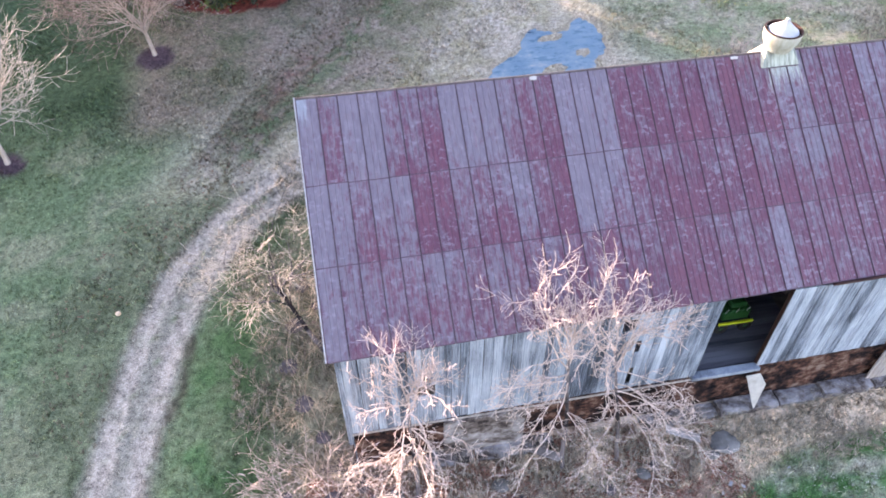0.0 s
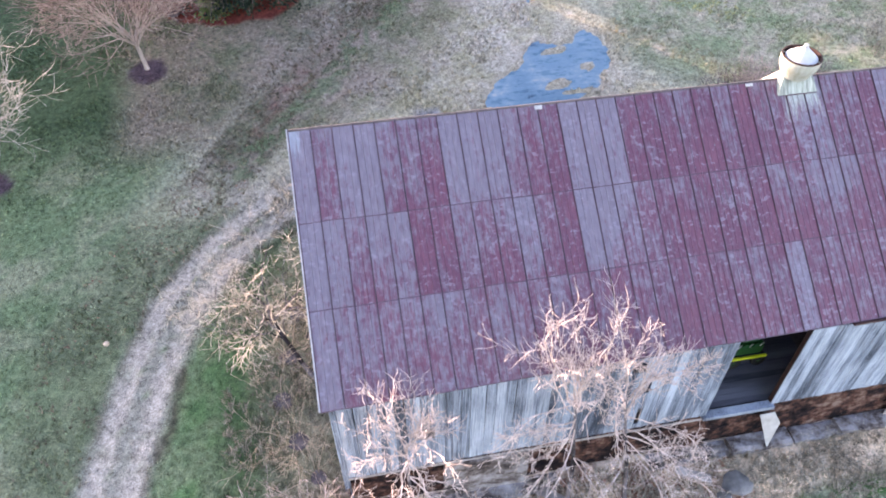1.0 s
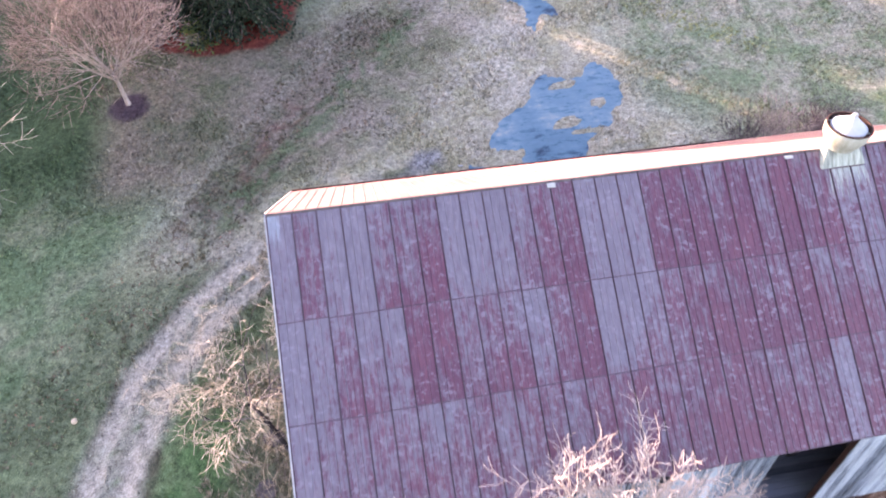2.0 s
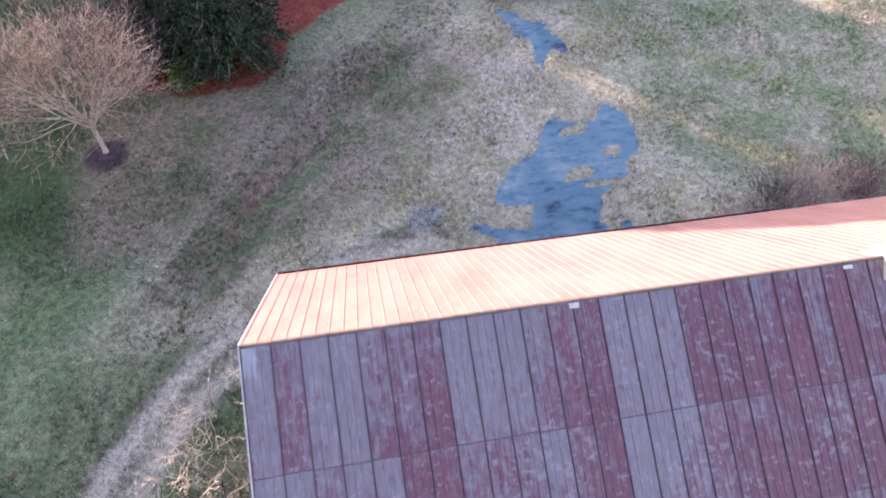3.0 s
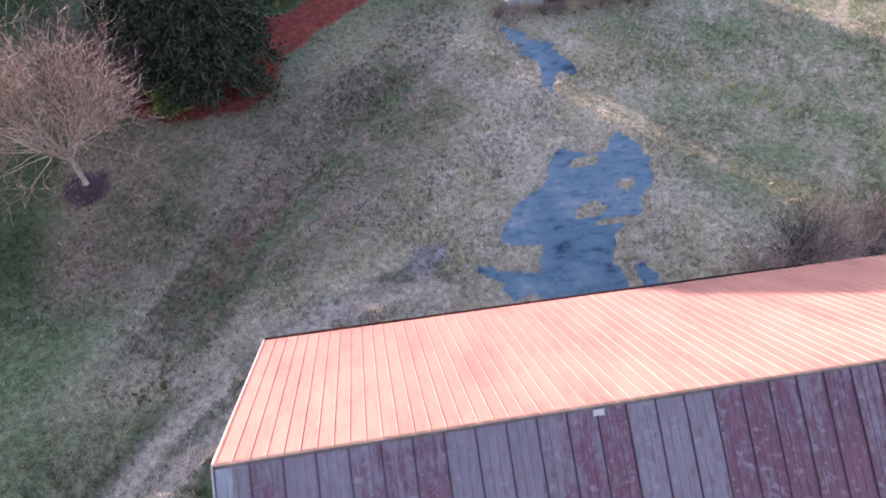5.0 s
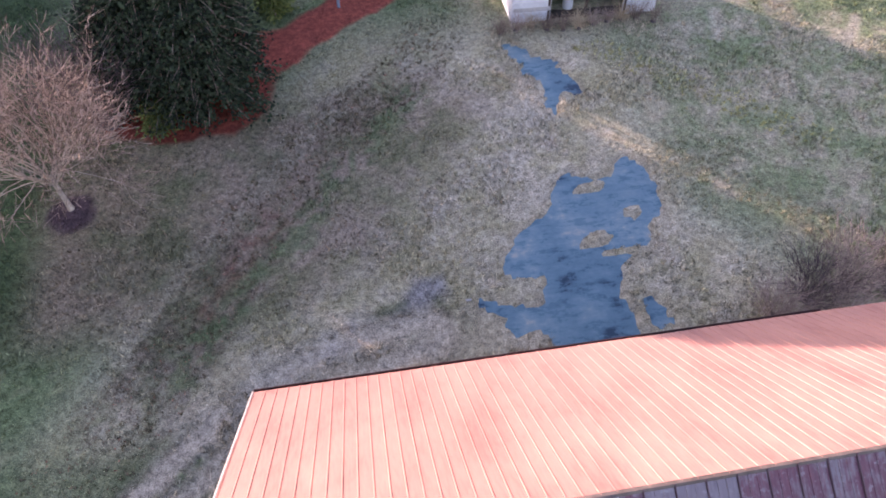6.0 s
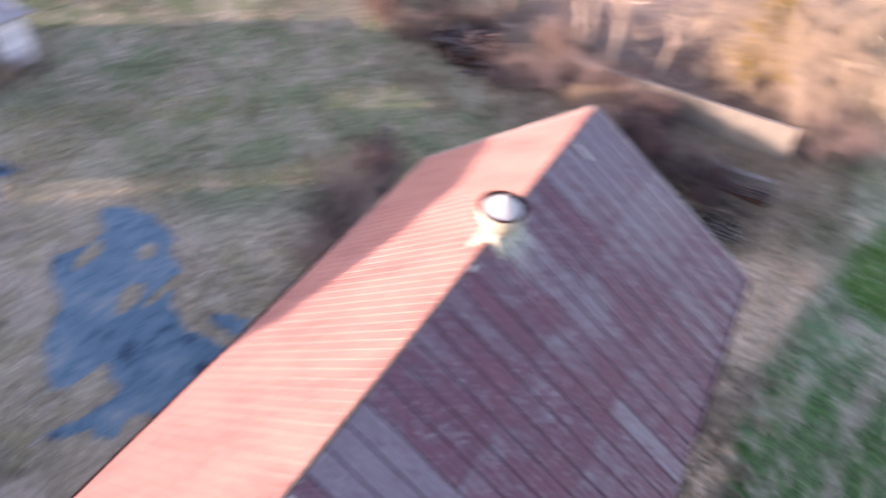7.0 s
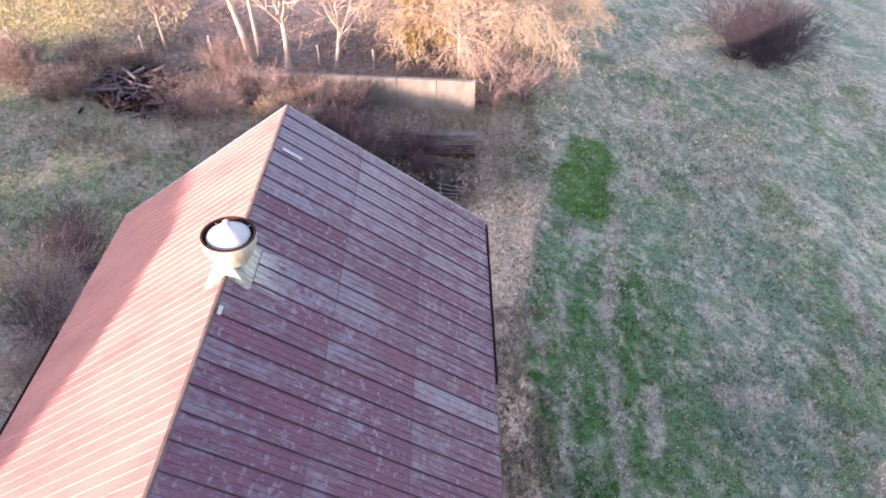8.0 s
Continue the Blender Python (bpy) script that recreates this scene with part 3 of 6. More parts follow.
    col = blend(col, C["lawn"] * 0.75, smooth(0.35, 0.08, abs(from_line(x, y, TRACK) - 1.5)) * smooth(0.45, 0.6, n2) * 0.6)
    gully = from_line(x, y, [(-5.55, 0.4), (-5.8, -1.8), (-6.25, -2.9)]) + (n3 - 0.5) * 0.2
    col = blend(col, C["brown"] * 0.45, smooth(0.26, 0.06, gully) * 0.8)
    apron = smooth(2.4, 0.6, from_line(x, y, [(-1, 9.0), (3, 10.2), (7, 9.8), (10, 8.2)]) + (n2 - 0.5) * 1.5)
    col = blend(col, C["tan"], apron * 0.7 * smooth(0.35, 0.55, n3 * 0.5 + n2 * 0.5))
    # mulch beds
    mb = inside(x, y, MULCH) + (n2 - 0.5) * 0.9
    col = blend(col, C["mulch"] * (0.7 + 0.6 * n3[..., None]), smooth(-0.12, 0.2, mb))
    for cx, cy, r in ((-8.2, 18.7, 0.92), (-14.6, 11.6, 0.75)):
        dd = np.hypot(x - cx, y - cy) + (n2 - 0.5) * 0.7
        col = blend(col, C["bark"], smooth(r + 0.2, r - 0.15, dd))
    lightspot = smooth(0.5, 0.1, from_line(x, y, [(23.6, 25.8), (24.0, 26.6), (24.3, 27.9)]) + (n2 - 0.5) * 0.7) + smooth(0.5, 0.1, from_line(x, y, [(30.5, 24.5), (31.8, 26.2)]) + (n2 - 0.5) * 0.6)
    col = blend(col, C["straw"], np.clip(lightspot, 0, 1) * 0.7)
    edge = smooth(-0.5, -0.05, wet(x, y))
    col = blend(col, C["tan"] * 0.85, edge * 0.55)
    return col


def axis(lo, hi, step, far, grow=1.22):
    mid = list(np.arange(lo, hi + 1e-6, step))
    a, s = [], step
    while (a[-1] if a else hi) < far:
        s *= grow
        a.append((a[-1] if a else hi) + s)
    b, s = [], step
    while (b[-1] if b else lo) > -far:
        s *= grow
        b.append((b[-1] if b else lo) - s)
    return np.array(b[::-1] + mid + a)


def build_ground():
    xs, ys = axis(-18, 57, 0.26, 900), axis(-35, 35, 0.26, 900)
    gx, gy = np.meshgrid(xs, ys)
    z = ground_z(gx, gy)
    verts = np.stack([gx, gy, z], -1).reshape(-1, 3)
    nx, ny = len(xs), len(ys)
    i = (np.arange(ny - 1)[:, None] * nx + np.arange(nx - 1)[None]).ravel()
    faces = np.stack([i, i + 1, i + nx + 1, i + nx], -1)
    me = bpy.data.meshes.new("ground")
    me.vertices.add(len(verts))
    me.vertices.foreach_set("co", verts.ravel())
    me.loops.add(faces.size)
    me.loops.foreach_set("vertex_index", faces.ravel())
    me.polygons.add(len(faces))
    me.polygons.foreach_set("loop_start", np.arange(0, faces.size, 4))
    me.polygons.foreach_set("use_smooth", np.ones(len(faces), bool))
    me.update(calc_edges=True)
    me.validate()
    me.materials.append(M_GROUND)
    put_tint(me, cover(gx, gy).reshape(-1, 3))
    tagged(new("ground", me), "sloping grass yard and field with worn wheel tracks", "ground", kind="structure")


def build_water(name, lo, hi, label):
    st = 0.16
    xs, ys = np.arange(lo[0], hi[0], st), np.arange(lo[1], hi[1], st)
    gx, gy = np.meshgrid(xs, ys)
    w = wet(gx, gy)
    z = plane_z(gx, gy) - 0.022
    idx, verts, faces = {}, [], []
    for r in range(len(ys) - 1):
        for c in range(len(xs) - 1):
            if w[r:r + 2, c:c + 2].max() < -0.25:
                continue
            f = []
            for rr, cc in ((r, c), (r, c + 1), (r + 1, c + 1), (r + 1, c)):
                if (rr, cc) not in idx:
                    idx[rr, cc] = len(verts)
                    verts.append((gx[rr, cc], gy[rr, cc], z[rr, cc]))
                f.append(idx[rr, cc])
            faces.append(f)
    me = mesh_of(name, verts, faces, M_WATER)
    for p in me.polygons:
        p.use_smooth = True
    tagged(new(name, me), label, "puddle", kind="structure")


def blades(name, x, y, height, width, per, lean, colour, material, label, category, seed=1):
    """Tufts of thin blades on the ground as one stuff object; colour: an array of one tint a tuft."""
    rng = np.random.default_rng(seed)
    n = len(x)
    z = ground_z(x, y) - 0.01
    X = np.repeat(x, per) + rng.normal(0, 0.035, n * per)
    Y = np.repeat(y, per) + rng.normal(0, 0.035, n * per)
    Zb = np.repeat(z, per)
    H = np.repeat(height, per) * rng.uniform(0.55, 1.15, n * per)
    A = rng.uniform(0, 2 * math.pi, n * per)
    L = lean * H * rng.uniform(0.2, 1.4, n * per)
    B = rng.uniform(0, 2 * math.pi, n * per)
    W = width * rng.uniform(0.6, 1.3, n * per)
    v = np.zeros((n * per, 3, 3))
    v[:, 0] = np.stack([X - np.cos(A) * W, Y - np.sin(A) * W, Zb], -1)
    v[:, 1] = np.stack([X + np.cos(A) * W, Y + np.sin(A) * W, Zb], -1)
    v[:, 2] = np.stack([X + np.cos(B) * L, Y + np.sin(B) * L, Zb + H], -1)
    me = bpy.data.meshes.new(name)
    me.vertices.add(n * per * 3)
    me.vertices.foreach_set("co", v.ravel())
    me.loops.add(n * per * 3)
    me.loops.foreach_set("vertex_index", np.arange(n * per * 3))
    me.polygons.add(n * per)
    me.polygons.foreach_set("loop_start", np.arange(0, n * per * 3, 3))
    me.update(calc_edges=True)
    me.materials.append(material)
    tint = np.repeat(colour, per * 3, axis=0) * np.repeat(rng.uniform(0.48, 1.55, n * per), 3)[:, None]
    put_tint(me, tint)
    return tagged(new(name, me), label, category, kind="stuff")


build_ground()
build_water("pond", (6.5, 6.5), (18, 19.5), "shallow blue meltwater puddle with grassy islets")
build_water("rill", (11, 20.8), (17, 28), "small blue puddle in the worn grass")


# ---------- the barn ----------
RIDGE_W, RIDGE_E = Vector((0, 0, 10.32)), Vector((21.78, 0, 10.31))
SW, SE = Vector((0.0, -6.25, 5.82)), Vector((21.98, -5.95, 5.83))
NW, NE = Vector((0.1, 6.12, 5.97)), Vector((21.9, 6.13, 5.98))
BARN = (10.9, 0, 0.2)
barn = thing("barn", BARN, "long weathered grey wooden barn with a red metal gable roof", "barn")


def on_roof(u, v, lift=0.0, south=True):
    """A place on a roof slope: u along the ridge from 0 to 1, v down the slope from 0 to 1, lift above the sheet."""
    a, b = (SW, SE) if south else (NW, NE)
    top, low = RIDGE_W.lerp(RIDGE_E, u), a.lerp(b, u)
    n = (b - a).cross(RIDGE_W - a) if south else (RIDGE_W - a).cross(b - a)
    return top.lerp(low, v) + n.normalized() * lift


def roof_panel(u0, u1, v0, v1, profile, lift, south, wobble=0.0, steps=4, rng=None):
    """One sheet: its cross-section (share of the width, height) drawn down the slope, its lower edge bent."""
    verts, faces = [], []
    n = len(profile)
    for k in range(steps + 1):
        v = v0 + (v1 - v0) * k / steps
        for s, h in profile:
            up = lift + h + (0.004 * (1 - k / steps) if k else 0)
            if rng and wobble:
                up += rng.uniform(-wobble, wobble)
            verts.append(on_roof(u0 + (u1 - u0) * s, v, up, south))
    for k in range(steps):
        for i in range(n - 1):
            a = k * n + i
            faces.append((a, a + n, a + n + 1, a + 1) if south else (a, a + 1, a + n + 1, a + n))
    # the folded lower lip
    base = len(verts)
    for s, h in profile:
        verts.append(on_roof(u0 + (u1 - u0) * s, v1 + 0.004, lift - 0.006, south))
    for i in range(n - 1):
        a = steps * n + i
        faces.append((a, base + i, base + i + 1, a + 1) if south else (a, a + 1, base + i + 1, base + i))
    return verts, faces


def roof_deck(south):
    pts = [on_roof(u, v, h, south) for h in (-0.16, -0.02) for u, v in ((0.004, 0), (0.996, 0), (0.996, 0.99), (0.004, 0.99))]
    return pts, BOX_FACES


M_SEAM = plain("grimy_seam", (0.055, 0.028, 0.042), (0.140, 0.088, 0.108), 5, 0.6, 0.002, (1, 0.3, 0.3))


def build_roofs():
    rng = random.Random(5)
    south = part("roof_south", mesh_of("roof_south", *roof_deck(True), M_DARKWOOD), barn, "old sheet-metal roof slope, red paint peeling to grey")
    wear = ("1511457112567211788786876436684422223",
            "1354387566368123577887867556766433333",
            "2554445544556566677776737666666555555")
    laps = ((0.0, 0.347), (0.341, 0.658), (0.652, 1.0))
    seam = [(0, 0.0), (0.004, 0.034), (0.026, 0.034), (0.040, 0.0), (0.34, 0.0), (0.355, 0.012), (0.37, 0.0), (0.63, 0.0), (0.645, 0.012), (0.66, 0.0), (0.985, 0.0)]
    cols = [0.0] + [(0.62 + 0.5925 * k) / 21.8 for k in range(36)] + [1.0]
    for r, ((v0, v1), row) in enumerate(zip(laps, wear)):
        for c in range(37):
            dv = rng.uniform(-0.0018, 0.0018)
            me = mesh_of("roof_panel", *roof_panel(cols[c], cols[c + 1], max(v0 + dv, 0), min(v1 + dv, 1.0), seam, 0.020 - 0.008 * r, True, 0.003, 4, rng), M_OLDROOF)
            me.materials.append(M_SEAM)
            for q in me.polygons:
                if q.index % (len(seam) - 1) < 3 or q.index >= 4 * (len(seam) - 1):
                    q.material_index = 1
            a = me.attributes.new("paint", "FLOAT", "POINT")
            k = int(row[c]) / 9.0 + rng.uniform(-0.04, 0.04)
            n = len(seam)
            vals = []
            for i in range(len(me.vertices)):
                step = min(i // n, 4) / 4
                vals.append(k + (step - 0.6) * (0.34, 0.40, 0.14)[r])
            a.data.foreach_set("value", vals)
            part("roof_panel", me, south)
    north = part("roof_north", mesh_of("roof_north", *roof_deck(False), M_DARKWOOD), barn, "coral-red ribbed metal roof slope")
    rib = []
    for k in range(3):
        o = k / 3.0
        rib += [(o, 0.0), (o + 0.013, 0.016), (o + 0.033, 0.016), (o + 0.046, 0.0)]
    rib += [(1.0, 0.0)]
    for c in range(24):
        part("roof_panel", mesh_of("roof_panel", *roof_panel(c / 24, (c + 1) / 24, 0, 1.0 + rng.uniform(-0.002, 0.002), rib, 0.01, False, 0.0015, 5, rng), M_NEWROOF), north)
    # ridge capping in lengths, rakes, gutters
    for k in range(9):
        u0, u1 = k / 9, (k + 1) / 9 + 0.002
        sec = []
        for u in (u0, min(u1, 1.0)):
            sec += [on_roof(u, 0.008, 0.030, True), on_roof(u, 0.0, 0.042 + 0.004 * (k % 2), True), on_roof(u, 0.006, 0.030, False)]
        part("ridge_cap", mesh_of("ridge_cap", sec, [(0, 3, 4, 1), (1, 4, 5, 2)], M_RIDGE), barn)
    # scraps of bare bright metal by the ridge
    for x0, x1, v0, v1 in ((7.06, 7.28, 0.008, 0.024), (13.62, 13.86, 0.010, 0.022), (19.72, 19.84, 0.035, 0.115)):
        pts = [on_roof(x / 21.8, v, h, True) for h in (0.034, 0.062) for x, v in ((x0, v0), (x1, v0), (x1, v1), (x0, v1))]
        part("metal_patch", mesh_of("metal_patch", *bevelled(pts, BOX_FACES, 0.008), M_WHITEBOARD), south, "small pale metal patch")
    for u, s in ((-0.001, True), (1.001, True), (-0.001, False), (1.001, False)):
        lo, hi = (u - 0.0009, u + 0.0009)
        pts = [on_roof(a, v, h, s) for h in (-0.17, 0.035) for a, v in ((lo, 0.0), (hi, 0.0), (hi, 1.0), (lo, 1.0))]
        part("rake_board", mesh_of("rake_board", pts, BOX_FACES, M_TRIM), barn, "white-painted rake trim")
    def gutter(u0, u1, south):
        a, b = on_roof(u0, 1.0, -0.05, south), on_roof(u1, 1.0, -0.05, south)
        s = -1 if south else 1
        sec = [(0, 0.05), (0, -0.08), (0.13, -0.08), (0.15, 0.055), (0.13, 0.055), (0.115, -0.06), (0.015, -0.06), (0.012, 0.05)]
        v = [(p.x, p.y + s * (dy - 0.03), p.z + dz) for p in (a, b) for dy, dz in sec]
        n = len(sec)
        return v, [(i, (i + 1) % n, n + (i + 1) % n, n + i) for i in range(n)]
    part("gutter", mesh_of("gutter", *gutter(0.0, 16.72 / 21.8, False), M_GUTTER), barn, "dark gutter along the eave")
    part("gutter", mesh_of("gutter", *gutter(0.70, 1.0, True), M_GUTTER), barn, "dark gutter along the eave")


WALL_Y = -5.93
DOOR = (12.0, 14.3)


def build_walls():
    rng = random.Random(9)
    rails = [box((0.35, WALL_Y + 0.06, z), (11.9, WALL_Y + 0.16, z + 0.14)) for z in (1.75, 2.45, 4.2, 5.3)]
    rails += [box((14.35, WALL_Y + 0.06, z), (21.4, WALL_Y + 0.16, z + 0.14)) for z in (1.75, 3.0, 4.2, 5.2)]
    south = part("wall_south", mesh_of("wall_south", *joined(rails), M_DARKWOOD), barn, "silver-grey vertical plank wall")
    x = 0.3
    holes = ((2.45, 3.05, 3.05, 3.58), (8.85, 9.3, 4.75, 5.3), (9.45, 9.62, 1.9, 2.75), (9.45, 9.62, 3.6, 4.15))
    while x < 21.35:
        w = rng.uniform(0.19, 0.31)
        for edge in (2.45, 3.05, 8.85, 9.3, 9.45, 9.62):
            if x < edge - 0.02 < x + w + 0.06:
                w = edge - x
        if DOOR[0] - 0.12 < x + w and x < DOOR[1]:
            if x < DOOR[0] - 0.16:
                w = DOOR[0] - x
            else:
                x = DOOR[1]
                continue
        spans = [(1.52 + 0.012 * x - 0.02 * rng.random(), 5.56)]
        for h0, h1, z0, z1 in holes:
            if x + w > h0 + 0.03 and x < h1 - 0.03:
                spans = [q for s0, s1 in spans for q in ((s0, min(s1, z0)), (max(s0, z1), s1)) if q[1] - q[0] > 0.05]
        if 19.0 < x < 19.2:
            spans = [(spans[0][0] + 0.3, 5.56)]
        for z0, z1 in spans:
            lean = rng.uniform(-0.015, 0.015)
            d, g = rng.uniform(-0.012, 0.012), rng.uniform(0.006, 0.016)
            v, f = box((x, WALL_Y + d, z0), (x + w - g, WALL_Y + 0.028 + d, z1))
            v = [(px + lean * (pz - z0) * 0.3, py - 0.02 * (5.6 - pz) / 4, pz) for px, py, pz in v]
            part("board", mesh_of("board", v, f, M_BOARD), south)
        x += w
    for k, (s0, s1, dz) in enumerate(((0.3, 3.4, 0.0), (3.43, 7.3, -0.02), (7.33, 11.95, 0.01))):
        part("sill_board", mesh_of("sill_board", *bevelled(*box((s0, WALL_Y - 0.06, 1.44 + dz), (s1, WALL_Y - 0.03, 1.54 + dz)), 0.008), M_POST), south, "bleached board along the foot of the wall")
    part("sill_board", mesh_of("sill_board", *bevelled(*box((DOOR[0] - 0.1, WALL_Y - 0.14, 1.50), (DOOR[1] + 0.1, WALL_Y + 0.16, 1.66)), 0.015), M_BOARD), south, "thick grey door sill")
    part("corner_board", mesh_of("corner_board", *bevelled(*box((0.16, WALL_Y - 0.05, 0.9), (0.34, WALL_Y + 0.06, 5.6)), 0.01), M_BOARD), south)
    # door posts take a near-black colour for the doorway's shade
    for xx in (DOOR[0] - 0.04, DOOR[1] + 0.08):
        part("door_post", mesh_of("door_post", *bevelled(*box((xx - 0.06, WALL_Y + 0.04, 1.55), (xx + 0.06, WALL_Y + 0.20, 5.55)), 0.01), M_VENTIN), south, "door post coloured as dark as the shaded doorway")
    # other walls, plain boards joined
    pieces = []
    x = 0.3
    while x < 21.5:
        w = rng.uniform(0.22, 0.30)
        pieces.append(box((x, 5.80, gz(x, 6) - 0.1), (x + w - 0.01, 5.83 + rng.uniform(0, 0.01), 5.75)))
        x += w
    part("wall_north", mesh_of("wall_north", *joined(pieces), M_BOARD), barn, "plain plank wall")
    for name, xx in (("wall_west", 0.30), ("wall_east", 21.45)):
        pieces = []
        y = -5.9
        while y < 5.8:
            w = rng.uniform(0.22, 0.30)
            top = 10.1 - abs(y + w / 2) * 0.725
            pieces.append(box((xx, y, gz(xx, y) - 0.3), (xx + 0.03 + rng.uniform(0, 0.01), y + w - 0.01, top)))
            y += w
        part(name, mesh_of(name, *joined(pieces), M_BOARD), barn, "plank gable wall")


def build_foundation():
    # rough-cast base below the south wall, uneven face
    verts, faces = [], []
    nx, nz = 90, 12
    for j in range(nz + 1):
        for i in range(nx + 1):
            x = 0.25 + 21.25 * i / nx
            z = -1.3 + 2.78 * j / nz
            bump = float(fbm(np.array([x / 0.7]), np.array([z / 0.5]), 51)[0] - 0.5) * 0.16
            verts.append((x, WALL_Y + 0.12 + bump, z))
    for j in range(nz):
        for i in range(nx):
            a = j * (nx + 1) + i
            faces.append((a, a + 1, a + nx + 2, a + nx + 1))
    k = len(verts)
    verts += [(0.25, WALL_Y + 0.5, -1.3), (21.5, WALL_Y + 0.5, -1.3), (21.5, WALL_Y + 0.5, 1.48), (0.25, WALL_Y + 0.5, 1.48)]
    t0, t1 = nz * (nx + 1), nz * (nx + 1) + nx
    faces += [tuple(range(t0, t1 + 1)) + (k + 2, k + 3), (k, k + 3, k + 2, k + 1)]
    f = part("foundation", mesh_of("foundation", verts, faces, M_FOUND), barn, "stained dark stone and earth foundation")
    part("concrete_patch", mesh_of("concrete_patch", *bevelled(*box((3.3, WALL_Y - 0.10, -0.75), (6.1, WALL_Y + 0.05, 1.36)), 0.03), M_LEDGE), f, "grey concrete facing with dark stains")
    for k, (x0, x1, top) in enumerate(((2.6, 4.3, 0.12), (4.36, 7.2, 0.18), (10.4, 12.2, 0.10), (12.25, 13.3, 0.16), (13.36, 15.6, 0.22), (15.7, 17.4, 0.18), (17.45, 19.4, 0.22), (19.5, 21.6, 0.2))):
        y = WALL_Y - 0.55
        z = gz((x0 + x1) / 2, y)
        nx, v, q = 14, [], []
        sec = [(0.66, -0.35), (0.62, top - 0.02), (0.45, top), (0.15, top - 0.01), (0.03, top - 0.04), (0.0, -0.35)]
        for i in range(nx + 1):
            x = x0 + (x1 - x0) * i / nx
            for dy, dz in sec:
                w = float(fbm(np.array([x * 2.2 + dy]), np.array([dy * 5 + k * 3.7]), 55)[0] - 0.5)
                v.append((x, y + dy + w * 0.16 * (dy < 0.3), z + dz + w * 0.12 + 0.015 * (x - x0) * (-1) ** k))
        m = len(sec)
        q = [(i * m + s, i * m + s + 1, (i + 1) * m + s + 1, (i + 1) * m + s) for i in range(nx) for s in range(m - 1)] + [tuple(range(m)), tuple(range((nx + 1) * m - 1, nx * m - 1, -1))]
        part("ledge", mesh_of("ledge", v, q, M_LEDGE), f, "cracked concrete ledge")
    rng = random.Random(3)
    pieces = []
    for k in range(5):
        x = 19.25 + 0.17 * k
        pieces.append(box((x, WALL_Y - 0.16 - 0.01 * (k % 2), -0.35), (x + 0.155, WALL_Y - 0.11, 1.45 - 0.05 * rng.random())))
    part("plank_hatch", mesh_of("plank_hatch", *joined(pieces), M_POST), f, "tan plank hatch in the foundation")


def build_inside():
    rng = random.Random(12)
    floor = part("floor_inside", mesh_of("floor_inside", *box((0.4, -5.7, 1.25), (21.4, 5.7, 1.54)), M_DARKWOOD), barn)
    y = -5.7
    while y < -1.0:
        part("floor_plank", mesh_of("floor_plank", *box((10.2, y, 1.545), (16.5, y + 0.20, 1.575 + rng.uniform(0, 0.008))), M_FLOORWOOD), floor)
        y += 0.215
    for x in (4.6, 9.4, 11.7, 14.5, 17.2):
        for y in (-2.9, 2.9):
            part("post", mesh_of("post", *bevelled(*box((x - 0.1, y - 0.1, 1.5), (x + 0.1, y + 0.1, 8.0)), 0.012), M_DARKWOOD), barn)
    for y in (-2.9, 2.9):
        part("beam", mesh_of("beam", *bevelled(*box((0.4, y - 0.11, 7.75), (21.4, y + 0.11, 8.0)), 0.012), M_DARKWOOD), barn)


def build_machine():
    """A green and yellow farm implement parked on the barn floor behind the door."""
    ox, oy, oz = 14.15, -4.3, 1.585
    e = thing("farm_machine", (ox, oy, oz), "green farm machine with a yellow bar, parked on the barn floor", "machine")
    body, f = bevelled(*box((ox - 0.5, oy, oz + 0.62), (ox + 0.55, oy + 0.55, oz + 1.12)), 0.07)
    part("body", mesh_of("body", body, f, M_GREENPAINT), e, "green sheet-metal body")
    part("hood", mesh_of("hood", *bevelled(*box((ox - 0.25, oy + 0.1, oz + 1.12), (ox + 0.4, oy + 0.45, oz + 1.34)), 0.07), M_GREENPAINT), e)
    part("bar", mesh_of("bar", *bevelled(*box((ox - 0.6, oy - 0.10, oz + 0.50), (ox + 0.7, oy - 0.02, oz + 0.60)), 0.01), M_YELLOWPAINT), e, "bright yellow bar")
    part("chassis", mesh_of("chassis", *bevelled(*box((ox - 0.55, oy - 0.02, oz + 0.40), (ox + 0.65, oy + 0.5, oz + 0.60)), 0.02), M_RUBBER), e, "black frame")
    for k in range(5):
        part("lever", mesh_of("lever", *tube([(ox - 0.45 + 0.2 * k, oy + 0.02, oz + 1.05), (ox - 0.43 + 0.2 * k, oy - 0.05, oz + 1.32)], [0.018, 0.012], 6), M_GREENPAINT if k % 2 else M_STEEL), e)
    for dx in (-0.42, 0.5):
        for dy in (0.0, 0.5):
            spot = Matrix.Translation((ox + dx, oy + dy, oz + 0.26)) @ Matrix.Rotation(math.pi / 2, 4, "X")
            w = part("wheel", mesh_of("wheel", *moved(ring_shape([(0.09, -0.07), (0.23, -0.08), (0.26, -0.05), (0.26, 0.05), (0.23, 0.08), (0.09, 0.07), (0.09, -0.07)], 20), spot), M_RUBBER), e)
            part("rim", mesh_of("rim", *moved(ring_shape([(0.001, -0.04), (0.095, -0.04), (0.095, 0.04), (0.001, 0.04)], 14), spot), M_GREENPAINT), w)


